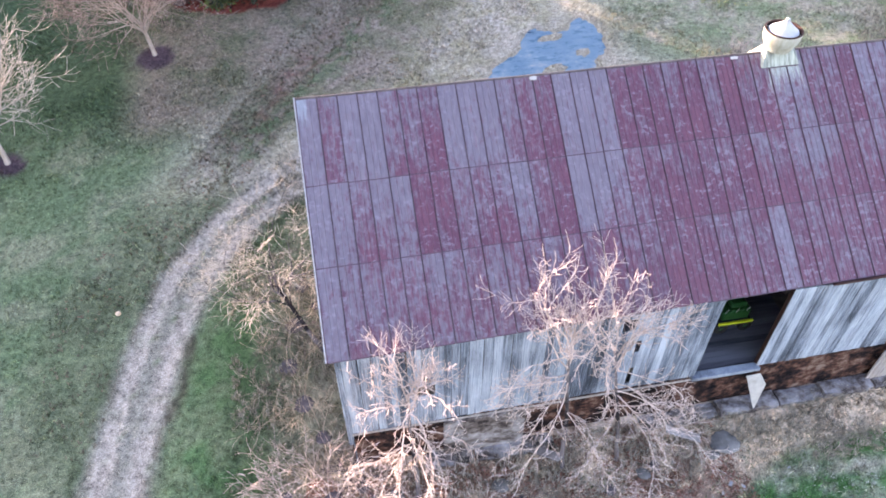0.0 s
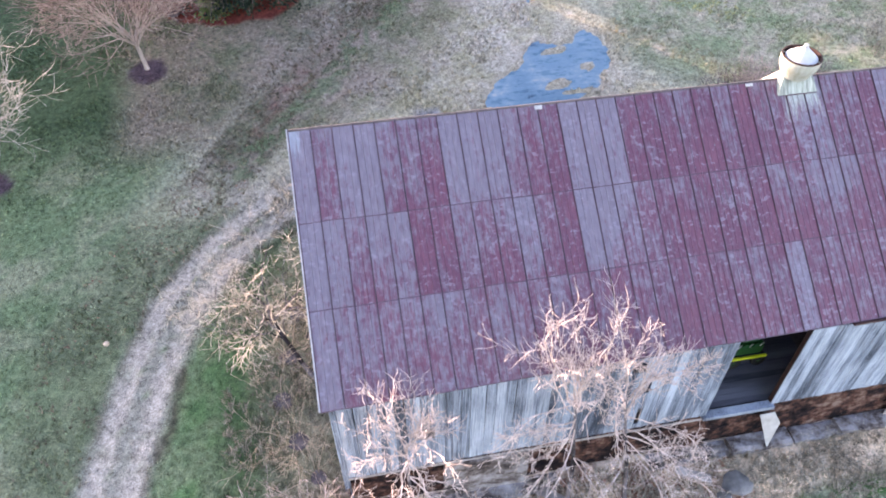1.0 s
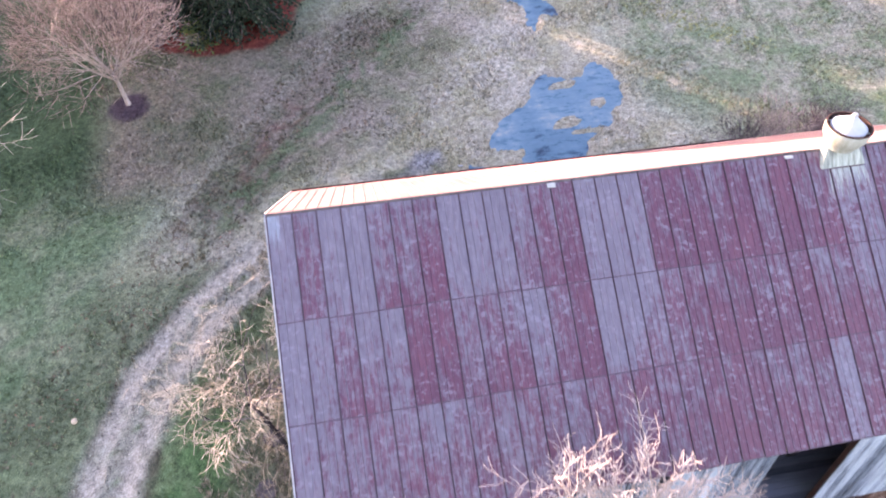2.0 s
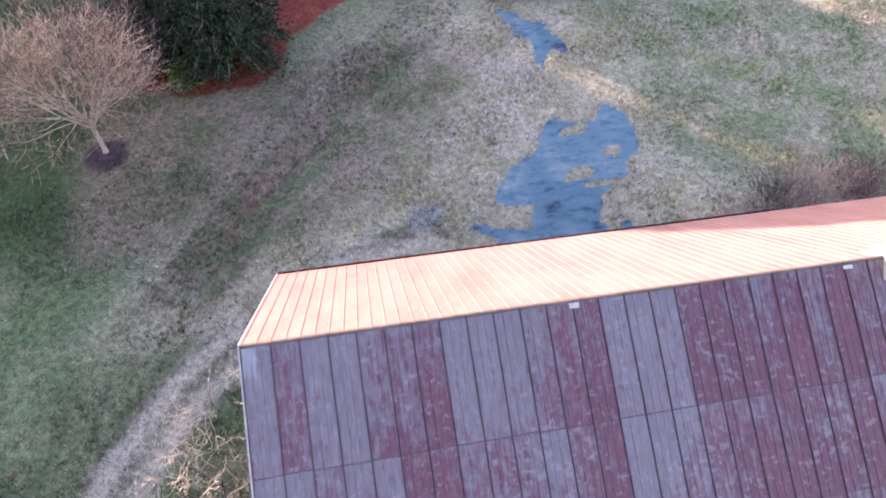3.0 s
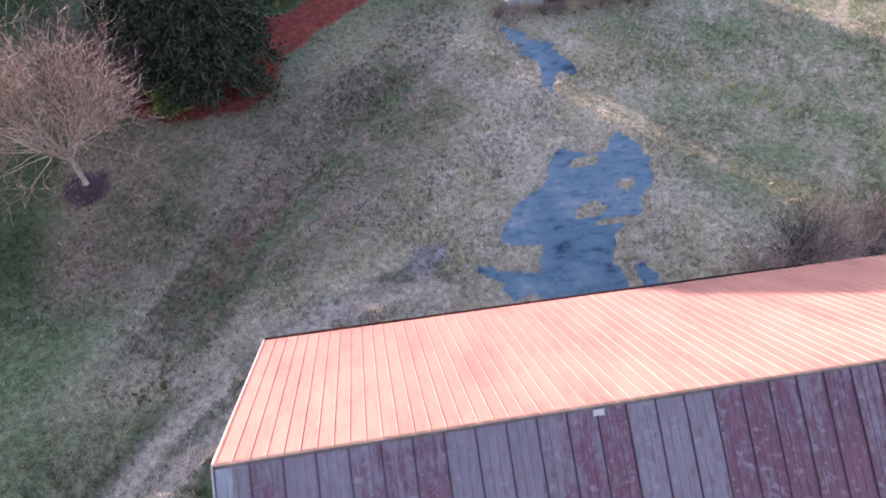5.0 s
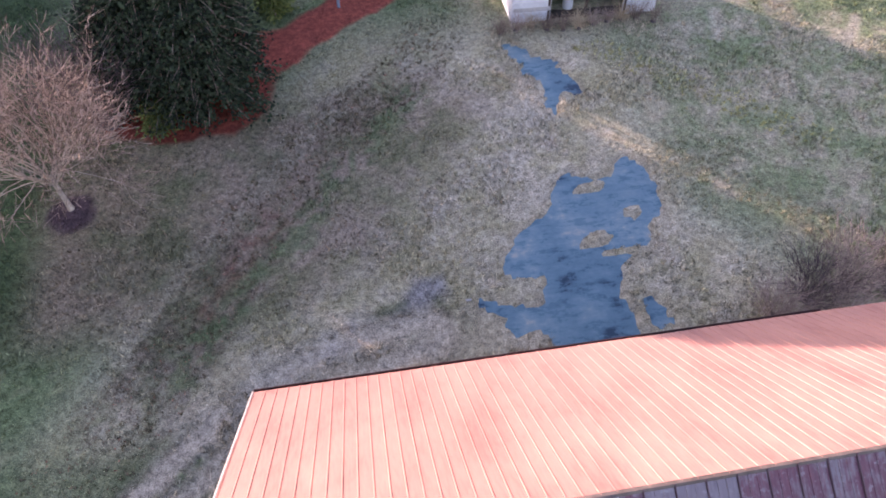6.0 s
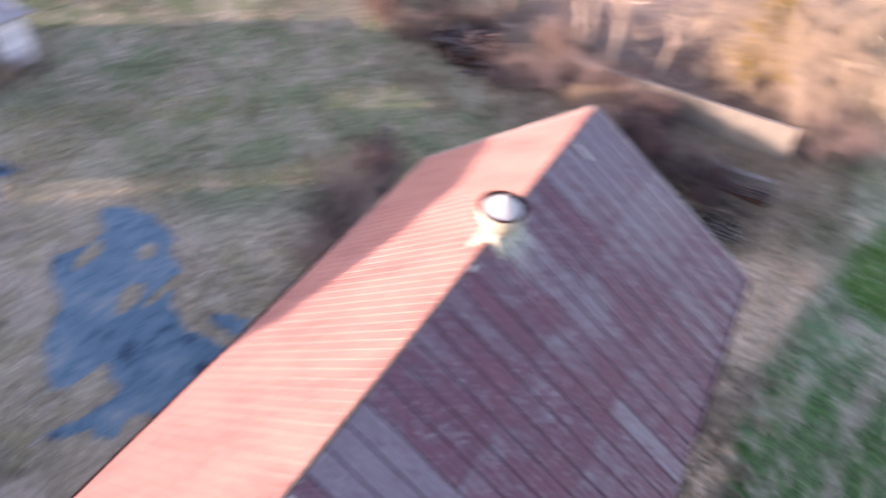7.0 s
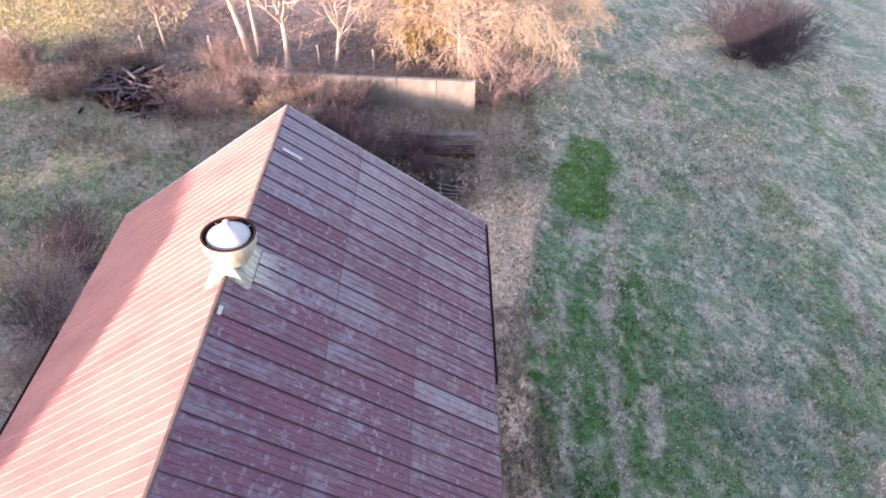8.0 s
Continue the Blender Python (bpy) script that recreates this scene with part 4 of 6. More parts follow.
def build_ventilator():
    cx, r = 15.17, 0.57
    base = Vector((cx, 0, 10.08))
    e = thing("roof_ventilator", base, "round white metal ventilator with a cone cap on the ridge", "ventilator")
    # it has settled a little towards the south slope
    at = Matrix.Translation(base + Vector((0, -0.05, 0.02))) @ Matrix.Rotation(math.radians(3), 4, "X")
    drum = ring_shape([(r * 0.70, 0.36), (r * 0.76, 0.46), (r * 0.83, 0.54), (r * 0.94, 0.66), (r * 0.99, 0.76), (r, 0.90), (r + 0.010, 0.92), (r, 0.94), (r, 1.0), (r - 0.02, 1.01), (r - 0.03, 1.0), (r - 0.03, 0.76), (r * 0.5, 0.74)], 44)
    part("drum", mesh_of("drum", *moved(drum, at), M_VENT), e, "white painted drum with rust stains")
    throat = ring_shape([(r - 0.032, 0.99), (r - 0.034, 0.80), (0.02, 0.79)], 40)
    part("throat", mesh_of("throat", *moved(throat, at), M_VENTIN), e, "dark rusty gap round the cap")
    rim = ring_shape([(r + 0.004, 0.985), (r + 0.012, 1.0), (r + 0.006, 1.02), (r - 0.03, 1.024), (r - 0.04, 1.0), (r - 0.034, 0.97)], 44)
    part("rim", mesh_of("rim", *moved(rim, at), M_VENTIN), e, "rusted dark rim")
    cone = ring_shape([(0.43, 0.935), (0.462, 0.945), (0.458, 0.970), (0.30, 1.09), (0.13, 1.225), (0.072, 1.285), (0.066, 1.35), (0.05, 1.372), (0.002, 1.38)], 44)
    part("cone_cap", mesh_of("cone_cap", *moved(cone, at), M_VENTCAP), e, "white cone cap")
    for k in range(4):
        a = math.pi / 4 + k * math.pi / 2
        part("strut", mesh_of("strut", *moved(tube([Vector((0.40 * math.cos(a), 0.40 * math.sin(a), 0.95)), Vector((0.56 * math.cos(a), 0.56 * math.sin(a), 0.95))], [0.018, 0.018], 6), at), M_VENT), e)
    # flashing dressed down both slopes from the neck
    for south, low in ((True, 0.072), (False, 0.060)):
        pts = []
        for v in (0.0, low * 0.5, low):
            for k in range(7):
                x = -0.50 + k / 6
                pts.append(on_roof((cx + 0.18 * south + x * (1.0 + 0.4 * v)) / 21.8, v, 0.066 + 0.008 * math.sin(5 * k + 3 * v), south))
        q = [(a, a + 7, a + 8, a + 1) if south else (a, a + 1, a + 8, a + 7) for a in (0, 1, 2, 3, 4, 5, 7, 8, 9, 10, 11, 12)]
        part("saddle", mesh_of("saddle", pts, q, M_FLASH), e, "pale green-streaked flashing dressed over the ridge")
    lip = [on_roof((cx - 0.30) / 21.8, 0.070, 0.062, True), on_roof((cx + 0.66) / 21.8, 0.070, 0.062, True), on_roof((cx + 0.66) / 21.8, 0.075, 0.080, True), on_roof((cx - 0.30) / 21.8, 0.075, 0.080, True)]
    part("lap_edge", mesh_of("lap_edge", lip + [p + Vector((0, -0.006, -0.03)) for p in lip], BOX_FACES, M_SEAM), e, "dark lapped edge")
    # hipped curb astride the ridge that carries the drum
    foot = [Vector((cx + a, b, 10.32 - 0.72 * abs(b) + 0.075)) for a, b in ((-0.60, -0.50), (0.66, -0.50), (0.62, 0.50), (-0.60, 0.50))]
    head = [Vector((cx - 0.34, -0.03, 10.70)), Vector((cx + 0.34, -0.03, 10.70))]
    part("curb", mesh_of("curb", foot + head, [(0, 1, 5, 4), (1, 2, 5), (2, 3, 4, 5), (3, 0, 4)], M_FLASH), e, "pale hipped curb under the drum")


build_walls()
build_foundation()
build_inside()
build_machine()
build_ventilator()


# ---------- trees, bushes ----------
def limb_tubes(segs, sides):
    """Many tapered lengths (p0, r0, p1, r1) as one mesh."""
    n = len(segs)
    p0 = np.array([s[0] for s in segs], float)
    p1 = np.array([s[2] for s in segs], float)
    r0 = np.array([s[1] for s in segs], float)
    r1 = np.array([s[3] for s in segs], float)
    d = p1 - p0
    d /= np.linalg.norm(d, axis=1, keepdims=True) + 1e-9
    ref = np.where(abs(d[:, 2:3]) < 0.9, np.array([[0, 0, 1.0]]), np.array([[1.0, 0, 0]]))
    u = np.cross(d, ref)
    u /= np.linalg.norm(u, axis=1, keepdims=True)
    w = np.cross(d, u)
    ang = 2 * math.pi * np.arange(sides) / sides
    ring = u[:, None] * np.cos(ang)[None, :, None] + w[:, None] * np.sin(ang)[None, :, None]
    a = p0[:, None] + ring * r0[:, None, None]
    b = p1[:, None] + ring * r1[:, None, None]
    verts = np.concatenate([a, b], 1).reshape(-1, 3)
    k = np.arange(sides)
    one = np.stack([k, (k + 1) % sides, (k + 1) % sides + sides, k + sides], -1)
    faces = (one[None] + (np.arange(n) * 2 * sides)[:, None, None]).reshape(-1, 4)
    return verts, faces


def fast_mesh(name, verts, faces, material, smooth_faces=True):
    me = bpy.data.meshes.new(name)
    verts, faces = np.asarray(verts, float), np.asarray(faces)
    k = faces.shape[1]
    me.vertices.add(len(verts))
    me.vertices.foreach_set("co", verts.ravel())
    me.loops.add(faces.size)
    me.loops.foreach_set("vertex_index", faces.ravel())
    me.polygons.add(len(faces))
    me.polygons.foreach_set("loop_start", np.arange(0, faces.size, k))
    me.polygons.foreach_set("use_smooth", np.full(len(faces), smooth_faces))
    me.update(calc_edges=True)
    me.materials.append(material)
    return me


def grow(rng, p, d, length, radius, depth, out, up=0.15, wild=0.35, kids=(3, 5), shrink=0.62, spread=0.9, steps=4, thin=0.008):
    """A limb that bends as it goes and bears smaller ones; out: lists of lengths by depth."""
    p, d = np.array(p, float), np.array(d, float)
    d /= np.linalg.norm(d)
    r = radius
    places = []
    for k in range(steps):
        d = d + rng.normal(0, wild * 0.35, 3) + np.array([0, 0, up * 0.4])
        d /= np.linalg.norm(d)
        q = p + d * length / steps
        r2 = max(radius * (1 - 0.55 * (k + 1) / steps), thin)
        out[depth].append((p, r, q, r2))
        places.append((q, d.copy(), r2))
        p, r = q, r2
    if depth == 0:
        return
    n = rng.integers(*kids) + (1 if depth > 1 else 0)
    for k in range(n):
        q, dd, rr = places[min(int(rng.uniform(0.15, 1.0) * steps), steps - 1)] if k else places[-1]
        side = rng.normal(0, 1, 3)
        side -= dd * (side @ dd)
        side /= np.linalg.norm(side) + 1e-9
        nd = dd * (0.75 if k else 1.1) + side * spread * rng.uniform(0.5, 1.1) * (1 if k else 0.4)
        grow(rng, q, nd, length * shrink * rng.uniform(0.75, 1.2), max(rr * 0.72, thin), depth - 1, out, up, wild, kids, shrink, spread, max(steps - 1, 2) if depth < 2 else steps, thin)


def bare_tree(name, at, seed, trunk, lean, r, limbs, length, levels, bark, twig, label, category="tree", up=0.2, wild=0.3, spread=0.9, kids=(3, 5), group="", shrink=0.62, flare=1.0, thin=0.010, limb=0.66, low=0.35):
    """A leafless tree: a trunk, limbs, and a crown of fine twigs."""
    rng = np.random.default_rng(seed)
    z = gz(at[0], at[1])
    e = thing(name, (at[0], at[1], z), label, category, group)
    out = [[] for _ in range(levels + 1)]
    p, d = np.array([0, 0, -0.15]), np.array([lean[0], lean[1], 1.0])
    d /= np.linalg.norm(d)
    steps = 5
    segs = []
    rr = r * 1.25
    for k in range(steps):
        q = p + d * (trunk + 0.15) / steps
        r2 = r * (1 - 0.35 * (k + 1) / steps)
        segs.append((p, rr, q, r2))
        p, rr = q, r2
        d = d + rng.normal(0, 0.05, 3)
        d /= np.linalg.norm(d)
    for k in range(limbs):
        a = 2 * math.pi * (k + rng.uniform(-0.25, 0.25)) / limbs
        nd = d * (0.9 if k else 1.2) + np.array([math.cos(a), math.sin(a), 0.1]) * spread * flare * rng.uniform(0.55, 1.0) * (1 if k else 0.25)
        start = p - d * trunk * rng.uniform(0, low) * (1 if k else 0)
        grow(rng, start, nd, length * rng.uniform(0.8, 1.15), rr * limb, levels, out, up, wild, kids, shrink, spread, 4, thin)
    thick = segs + [s for k in range(max(levels - 1, 1), levels + 1) for s in out[k]]
    part("trunk", fast_mesh("trunk", *limb_tubes(thick, 7), bark), e, world_places=False)
    thin = [s for k in range(0, max(levels - 1, 1)) for s in out[k]]
    part("crown", fast_mesh("crown", *limb_tubes(thin, 3), twig), e, world_places=False)
    return e


def shrub(name, at, seed, stems, height, spread, twig, label, category="shrub", levels=1, droop=0.0, group="", thick=0.014, kids=(2, 4)):
    """A clump of bare stems from one root."""
    rng = np.random.default_rng(seed)
    z = gz(at[0], at[1])
    e = thing(name, (at[0], at[1], z), label, category, group)
    out = [[] for _ in range(levels + 1)]
    for k in range(stems):
        a, s = rng.uniform(0, 2 * math.pi), rng.uniform(0.1, 1.0)
        d = np.array([math.cos(a) * spread * s, math.sin(a) * spread * s, 1.0])
        p = np.array([math.cos(a), math.sin(a), 0]) * s * spread * height * 0.18
        p[2] = float(ground_z(np.array([at[0] + p[0]]), np.array([at[1] + p[1]]))[0]) - z - 0.05
        grow(rng, p, d, height * rng.uniform(0.6, 1.0), thick * rng.uniform(0.6, 1.2), levels, out, -droop, 0.35, kids, 0.6, 0.7, 4, 0.0065)
    w = spread * height * 0.17 + 0.05
    mound = [(0.002, 0.10), (w * 0.4, 0.085), (w * 0.8, 0.04), (w, -0.06)]
    mv, mf = ring_shape(mound[::-1], 9)
    mv = [(x * rng.uniform(0.8, 1.15), y * rng.uniform(0.8, 1.15), q + float(ground_z(np.array([at[0] + x]), np.array([at[1] + y]))[0]) - z) for x, y, q in mv]
    part("root_crown", mesh_of("root_crown", mv, mf, M_LOG), e, "dark tangled roots", world_places=False)
    part("crown", fast_mesh("crown", *limb_tubes([s for k in range(levels + 1) for s in out[k]], 3), twig), e, world_places=False)
    return e


def sprays(centres, ways, size, rng, leaf=0.35):
    """Small flat sprays of foliage, each a pair of crossed pointed blades."""
    n = len(centres)
    c, d = np.array(centres), np.array(ways)
    d /= np.linalg.norm(d, axis=1, keepdims=True) + 1e-9
    s = size * rng.uniform(0.6, 1.35, (n, 1))
    side = np.cross(d, rng.normal(0, 1, (n, 3)))
    side /= np.linalg.norm(side, axis=1, keepdims=True) + 1e-9
    nor = np.cross(d, side)
    verts, faces = [], []
    tip, root = c + d * s, c - d * s * 0.4
    l, r_ = c + side * s * leaf, c - side * s * leaf
    u, w = c + nor * s * leaf * 0.8, c - nor * s * leaf * 0.8
    verts = np.stack([root, l, tip, r_, root, u, tip, w], 1).reshape(-1, 3)
    one = np.array([[0, 1, 2, 3], [4, 5, 6, 7]])
    faces = (one[None] + (np.arange(n) * 8)[:, None, None]).reshape(-1, 4)
    return verts, faces


def evergreen(name, at, seed, height, radius, count, label, group="", bare=0.3, size=0.34, leaf=None, shape=0.8, tuft=0.35):
    """A conifer: trunk, drooping boughs, and needle sprays along the boughs, uneven in outline."""
    rng = np.random.default_rng(seed)
    z = gz(at[0], at[1])
    e = thing(name, (at[0], at[1], z), label, "tree", group)
    part("trunk", mesh_of("trunk", *tube([(0, 0, -0.2), (0.03, 0.02, height * 0.5), (0, 0, height * 0.97)], [0.24, 0.14, 0.02], 8), M_BARKGREY), e, world_places=False)
    segs, cen, way = [], [], []
    boughs = count // 60
    for k in range(boughs):
        h = bare + (height - bare) * (k / boughs) ** 0.9
        a = k * 2.399 + rng.normal(0, 0.3)
        full = (1 - ((h - bare) / (height - bare)) ** 1.25) ** shape
        ln = radius * full * rng.uniform(0.62, 1.18) + 0.2
        p = np.array([0, 0, h])
        d = np.array([math.cos(a), math.sin(a), 0.22])
        for j in range(5):
            q = p + d / np.linalg.norm(d) * ln / 5
            segs.append((p, 0.045 * (1 - j / 6) * (0.4 + full), q, 0.045 * (1 - (j + 1) / 6) * (0.4 + full)))
            m = int(60 / 5 * (0.45 + 0.3 * j) * (0.5 + 0.7 * full))
            f = rng.uniform(0, 1, (m, 1))
            w = rng.normal(0, 1, (m, 3)) * np.array([0.24, 0.24, 0.15]) * (0.55 + 0.35 * ln / radius)
            cen.append(p + (q - p) * f + w)
            way.append(d * 0.9 + w * 2.2 + rng.normal(0, 0.25 if tuft < 0.5 else 0.7, (m, 3)))
            p = q
            d = d + np.array([0, 0, -0.16]) + rng.normal(0, 0.07, 3)
    part("branch_frame", fast_mesh("branch_frame", *limb_tubes(segs, 4), M_BARKGREY), e, world_places=False)
    part("crown", fast_mesh("crown", *sprays(np.concatenate(cen), np.concatenate(way), size, rng, tuft), leaf or M_NEEDLE, False), e, world_places=False)
    return e


# lawn to the north-west
bare_tree("young_tree", (-8.3, 19.0), 4, 1.9, (-0.06, 0.0), 0.13, 18, 3.0, 3, M_BARKPALE, M_TWIGFAN, "young bare tree with a pale trunk in a mulch ring", up=0.13, wild=0.3, spread=1.05, kids=(4, 7), shrink=0.66, limb=0.48, thin=0.0078, flare=1.25)
bare_tree("young_tree", (-14.6, 11.7), 7, 1.6, (0.02, 0.02), 0.14, 10, 2.7, 3, M_BARKPALE, M_TWIGSTRAW, "pale bare tree with spreading twigs on the lawn", up=0.18, wild=0.35, spread=1.0, kids=(4, 6), shrink=0.66, thin=0.008)
evergreen("evergreen_tree", (-4.7, 25.6), 21, 11.4, 3.1, 60000, "tall dense dark evergreen on a red mulch bed", "evergreens on the mulch bed", size=0.115, tuft=0.62, shape=0.5)
evergreen("evergreen_tree", (-2.8, 25.1), 22, 11.8, 3.0, 60000, "tall dark evergreen with drooping boughs on red mulch", "evergreens on the mulch bed", size=0.115, tuft=0.62, shape=0.5)
evergreen("evergreen_shrub", (-4.9, 23.5), 23, 1.3, 0.8, 1500, "small light green shrub on the mulch bed", leaf=M_NEEDLELT, size=0.16, bare=0.1)
evergreen("evergreen_shrub", (0.4, 31.6), 24, 1.8, 1.0, 1800, "yellow-green rounded shrub by the mulch bed", leaf=M_NEEDLELT, size=0.18, bare=0.1)
shrub("bare_shrub", (-7.2, 23.9), 31, 110, 3.2, 0.7, M_TWIGDARK, "purple-brown leafless shrub beside the evergreen", levels=2)
shrub("bare_shrub", (-9.6, 25.2), 32, 50, 2.4, 0.7, M_TWIGDARK, "purple-brown leafless shrub on the mulch bed", levels=2)

# trees along the south wall
def wall_tree(at, seed, fork, tops, arms):
    """A slim tree drawn up beside the wall: upright zigzag stems above the fork, arching boughs below it."""
    rng = np.random.default_rng(seed)
    z = gz(*at)
    e = thing("bare_tree", (*at, z), "leafless tree with pinkish-white twigs close to the barn wall", "tree", "trees along the barn")
    o = np.array((*at, z))
    fork = np.array(fork) - o
    out, low, segs, p = [[] for _ in range(3)], [[] for _ in range(3)], [], np.array([0, 0, -0.15])
    for k in range(7):
        f = (k + 1) / 7
        q = fork * f + np.array([0.05 * math.sin(9 * f + seed), 0.04 * math.cos(7 * f), 0]) * (1 - f)
        segs.append((p, 0.085 - 0.05 * k / 7, q, 0.085 - 0.05 * f))
        p = q
    for t in tops:
        d = np.array(t) - o - fork
        n = np.linalg.norm(d)
        way = d / n * np.array([0.75, 0.75, 1.0])
        grow(rng, fork * rng.uniform(0.84, 1.0), way, n * 0.70, 0.029, 2, out, 0.10, 0.50, (8, 10), 0.38, 1.15, 8, 0.0065)
    for dx, dy, dz, n in arms:
        n *= 0.68
        start = fork * rng.uniform(0.55, 1.0)
        q, d = start, np.array([dx, dy, dz])
        d = d / np.linalg.norm(d)
        r, m = 0.021, 9
        for s in range(m):
            d = d + np.array([0, 0, -0.17]) + rng.normal(0, 0.13, 3)
            d = d / np.linalg.norm(d)
            w = q + d * n / m
            if o[1] + w[1] > -6.1:
                w[1] = -6.1 - o[1]
            if w[2] < 0.12:
                break
            low[2].append((q, r, w, r * 0.9))
            q, r = w, r * 0.9
            for _ in range(rng.integers(1, 4)):
                grow(rng, q, d + rng.normal(0, 0.75, 3), n * rng.uniform(0.12, 0.26), 0.0105, 1, low, -0.02, 0.55, (3, 5), 0.55, 1.0, 5, 0.006)
    part("trunk", fast_mesh("trunk", *limb_tubes(segs, 7), M_LOG), e, world_places=False)
    part("drooping_bough", fast_mesh("drooping_bough", *limb_tubes(low[0] + low[1] + low[2], 4), M_BRUSH), e, "cream-pink drooping boughs", world_places=False)
    part("crown", fast_mesh("crown", *limb_tubes(out[0] + out[1] + out[2], 4), M_TWIG), e, world_places=False)


wall_tree((7.25, -7.15), 41, (6.70, -7.05, 5.6), ((5.8, -6.9, 10.1), (6.3, -7.2, 9.5), (5.0, -7.0, 9.2), (4.2, -7.0, 8.3), (6.9, -7.0, 8.8), (4.0, -7.3, 7.4), (4.8, -7.2, 6.6)),
          ((-1, -0.15, 0.3, 3.4), (-0.9, -0.4, 0.5, 3.8), (-0.6, -0.7, 0.2, 4.2), (0.7, -0.5, 0.3, 3.6), (0.2, -0.9, 0.2, 4.4), (-1, 0.1, 0.1, 3.0), (0.9, -0.1, 0.4, 2.4), (-0.3, -0.6, 0.1, 5.0)))
wall_tree((9.2, -7.25), 42, (8.10, -7.05, 5.4), ((7.4, -6.95, 9.7), (7.9, -7.2, 9.6), (8.8, -7.0, 9.3), (9.5, -7.0, 9.0), (7.0, -7.0, 9.0), (8.9, -7.2, 7.8), (9.5, -7.0, 7.7)),
          ((1, -0.15, 0.4, 4.6), (0.9, -0.3, 0.1, 4.8), (1, -0.5, 0.3, 4.6), (0.3, -0.8, 0.2, 4.6), (-0.4, -0.8, 0.2, 4.0), (0.7, -0.6, -0.2, 5.0), (0.5, -0.3, 0.0, 4.8), (-0.6, -0.3, 0.2, 2.6)))
wall_tree((2.2, -7.3), 43, (2.05, -7.1, 4.7), ((1.8, -6.8, 8.6), (1.3, -7.0, 8.0), (2.4, -7.0, 7.9), (0.8, -7.1, 7.0), (2.9, -7.1, 7.1), (1.9, -7.3, 7.4)),
          ((-1, -0.2, 0.4, 3.6), (-0.8, -0.6, 0.2, 3.8), (0.5, -0.8, 0.2, 4.6), (0.9, -0.4, 0.3, 3.4), (-0.4, -0.9, 0.1, 4.4), (0.8, -0.7, -0.1, 4.8), (-1, 0.05, 0.2, 2.8), (0.1, -0.9, 0.3, 4.6)))
bare_tree("leaning_tree", (-0.35, -1.2), 44, 3.4, (-0.62, 0.40), 0.10, 9, 2.5, 3, M_LOG, M_TWIGSTRAW, "leaning leafless tree with straw-coloured twigs by the gable", up=-0.04, wild=0.65, spread=1.2, kids=(3, 5), shrink=0.62, thin=0.008, limb=0.42)
for k, (x, y, h, m, lab) in enumerate(((-0.6, -7.0, 2.8, M_BRUSH, "pale leafless thicket at the barn corner"), (0.9, -8.2, 2.1, M_BRUSH, "pinkish leafless brush below the wall"), (4.0, -8.3, 1.7, M_BRUSH, "pinkish leafless brush below the wall"),
        (5.6, -8.0, 1.5, M_TWIGRUST, "russet brush below the wall"), (8.6, -8.2, 1.9, M_BRUSH, "pinkish leafless brush below the wall"), (10.4, -7.7, 1.6, M_TWIGRUST, "russet brush below the wall"), (-0.8, -4.6, 1.7, M_TWIGPALE, "straw-coloured brush by the gable"), (-0.6, -0.6, 1.7, M_TWIGRUST, "russet leafy brush by the gable"),
        (-0.7, 1.0, 1.2, M_TWIGPALE, "straw-coloured brush by the gable"), (6.8, -8.9, 1.3, M_BRUSH, "low pinkish brush below the wall"), (2.2, -9.2, 1.5, M_BRUSH, "low pinkish brush below the wall"), (-1.6, -8.6, 2.0, M_BRUSH, "pinkish leafless brush beyond the barn corner"), (-2.2, -6.6, 1.8, M_BRUSH, "pale brush beyond the barn corner"), (0.4, -6.6, 1.3, M_TWIGDARK, "dark brush at the foot of the wall"), (9.6, -9.0, 1.2, M_BRUSH, "low pinkish brush below the wall"), (-1.4, -3.2, 2.2, M_TWIGPALE, "straw-coloured brush by the gable"), (-1.6, 0.2, 2.3, M_TWIGPALE, "straw-coloured arching brush by the gable"), (-1.9, -1.6, 2.4, M_TWIGPALE, "straw-coloured arching brush by the gable"), (-1.2, 2.0, 1.7, M_TWIGPALE, "straw-coloured arching brush by the gable"))):
    shrub("brush", (x, y), 60 + k, (15 if y < -5 else 7) if x < 3 else 5, h * 0.85 if x < 3 else h * 0.6, 1.15, m, lab, levels=2, droop=0.46, group="brush along the barn", thick=0.015, kids=(3, 5))

# by the north-east corner of the barn
for k, (x, y, h) in enumerate(((18.6, 9.2, 1.2), (20.2, 9.7, 1.6), (22.0, 10.0, 1.7), (23.6, 9.4, 1.5), (20.8, 8.3, 1.4), (24.8, 10.4, 1.4))):
    shrub("bare_shrub", (x, y), 80 + k, 70, h, 0.95, M_TWIGDARK if k % 2 else M_TWIGBROWN, "purple-brown leafless shrub beside the barn", levels=2, group="shrubs beside the barn", thick=0.012)

# eastern wood edge
bare_tree("tall_tree", (42.0, 7.3), 91, 5.0, (0.02, 0.12), 0.20, 4, 3.4, 3, M_BARKPALE, M_TWIGPALE, "tall pale-barked bare tree at the wood edge", group="trees of the wood edge", up=0.25, kids=(3, 4))
bare_tree("tall_tree", (42.1, 6.7), 92, 5.0, (0.03, 0.04), 0.15, 4, 3.2, 3, M_BARKPALE, M_TWIGPALE, "tall pale-barked bare tree at the wood edge", group="trees of the wood edge", up=0.25, kids=(3, 4))
bare_tree("tall_tree", (41.2, 4.9), 93, 3.0, (0.0, -0.02), 0.20, 5, 2.8, 3, M_BARKPALE, M_TWIGPALE, "forked pale-barked bare tree at the wood edge", group="trees of the wood edge", up=0.2, spread=1.0)
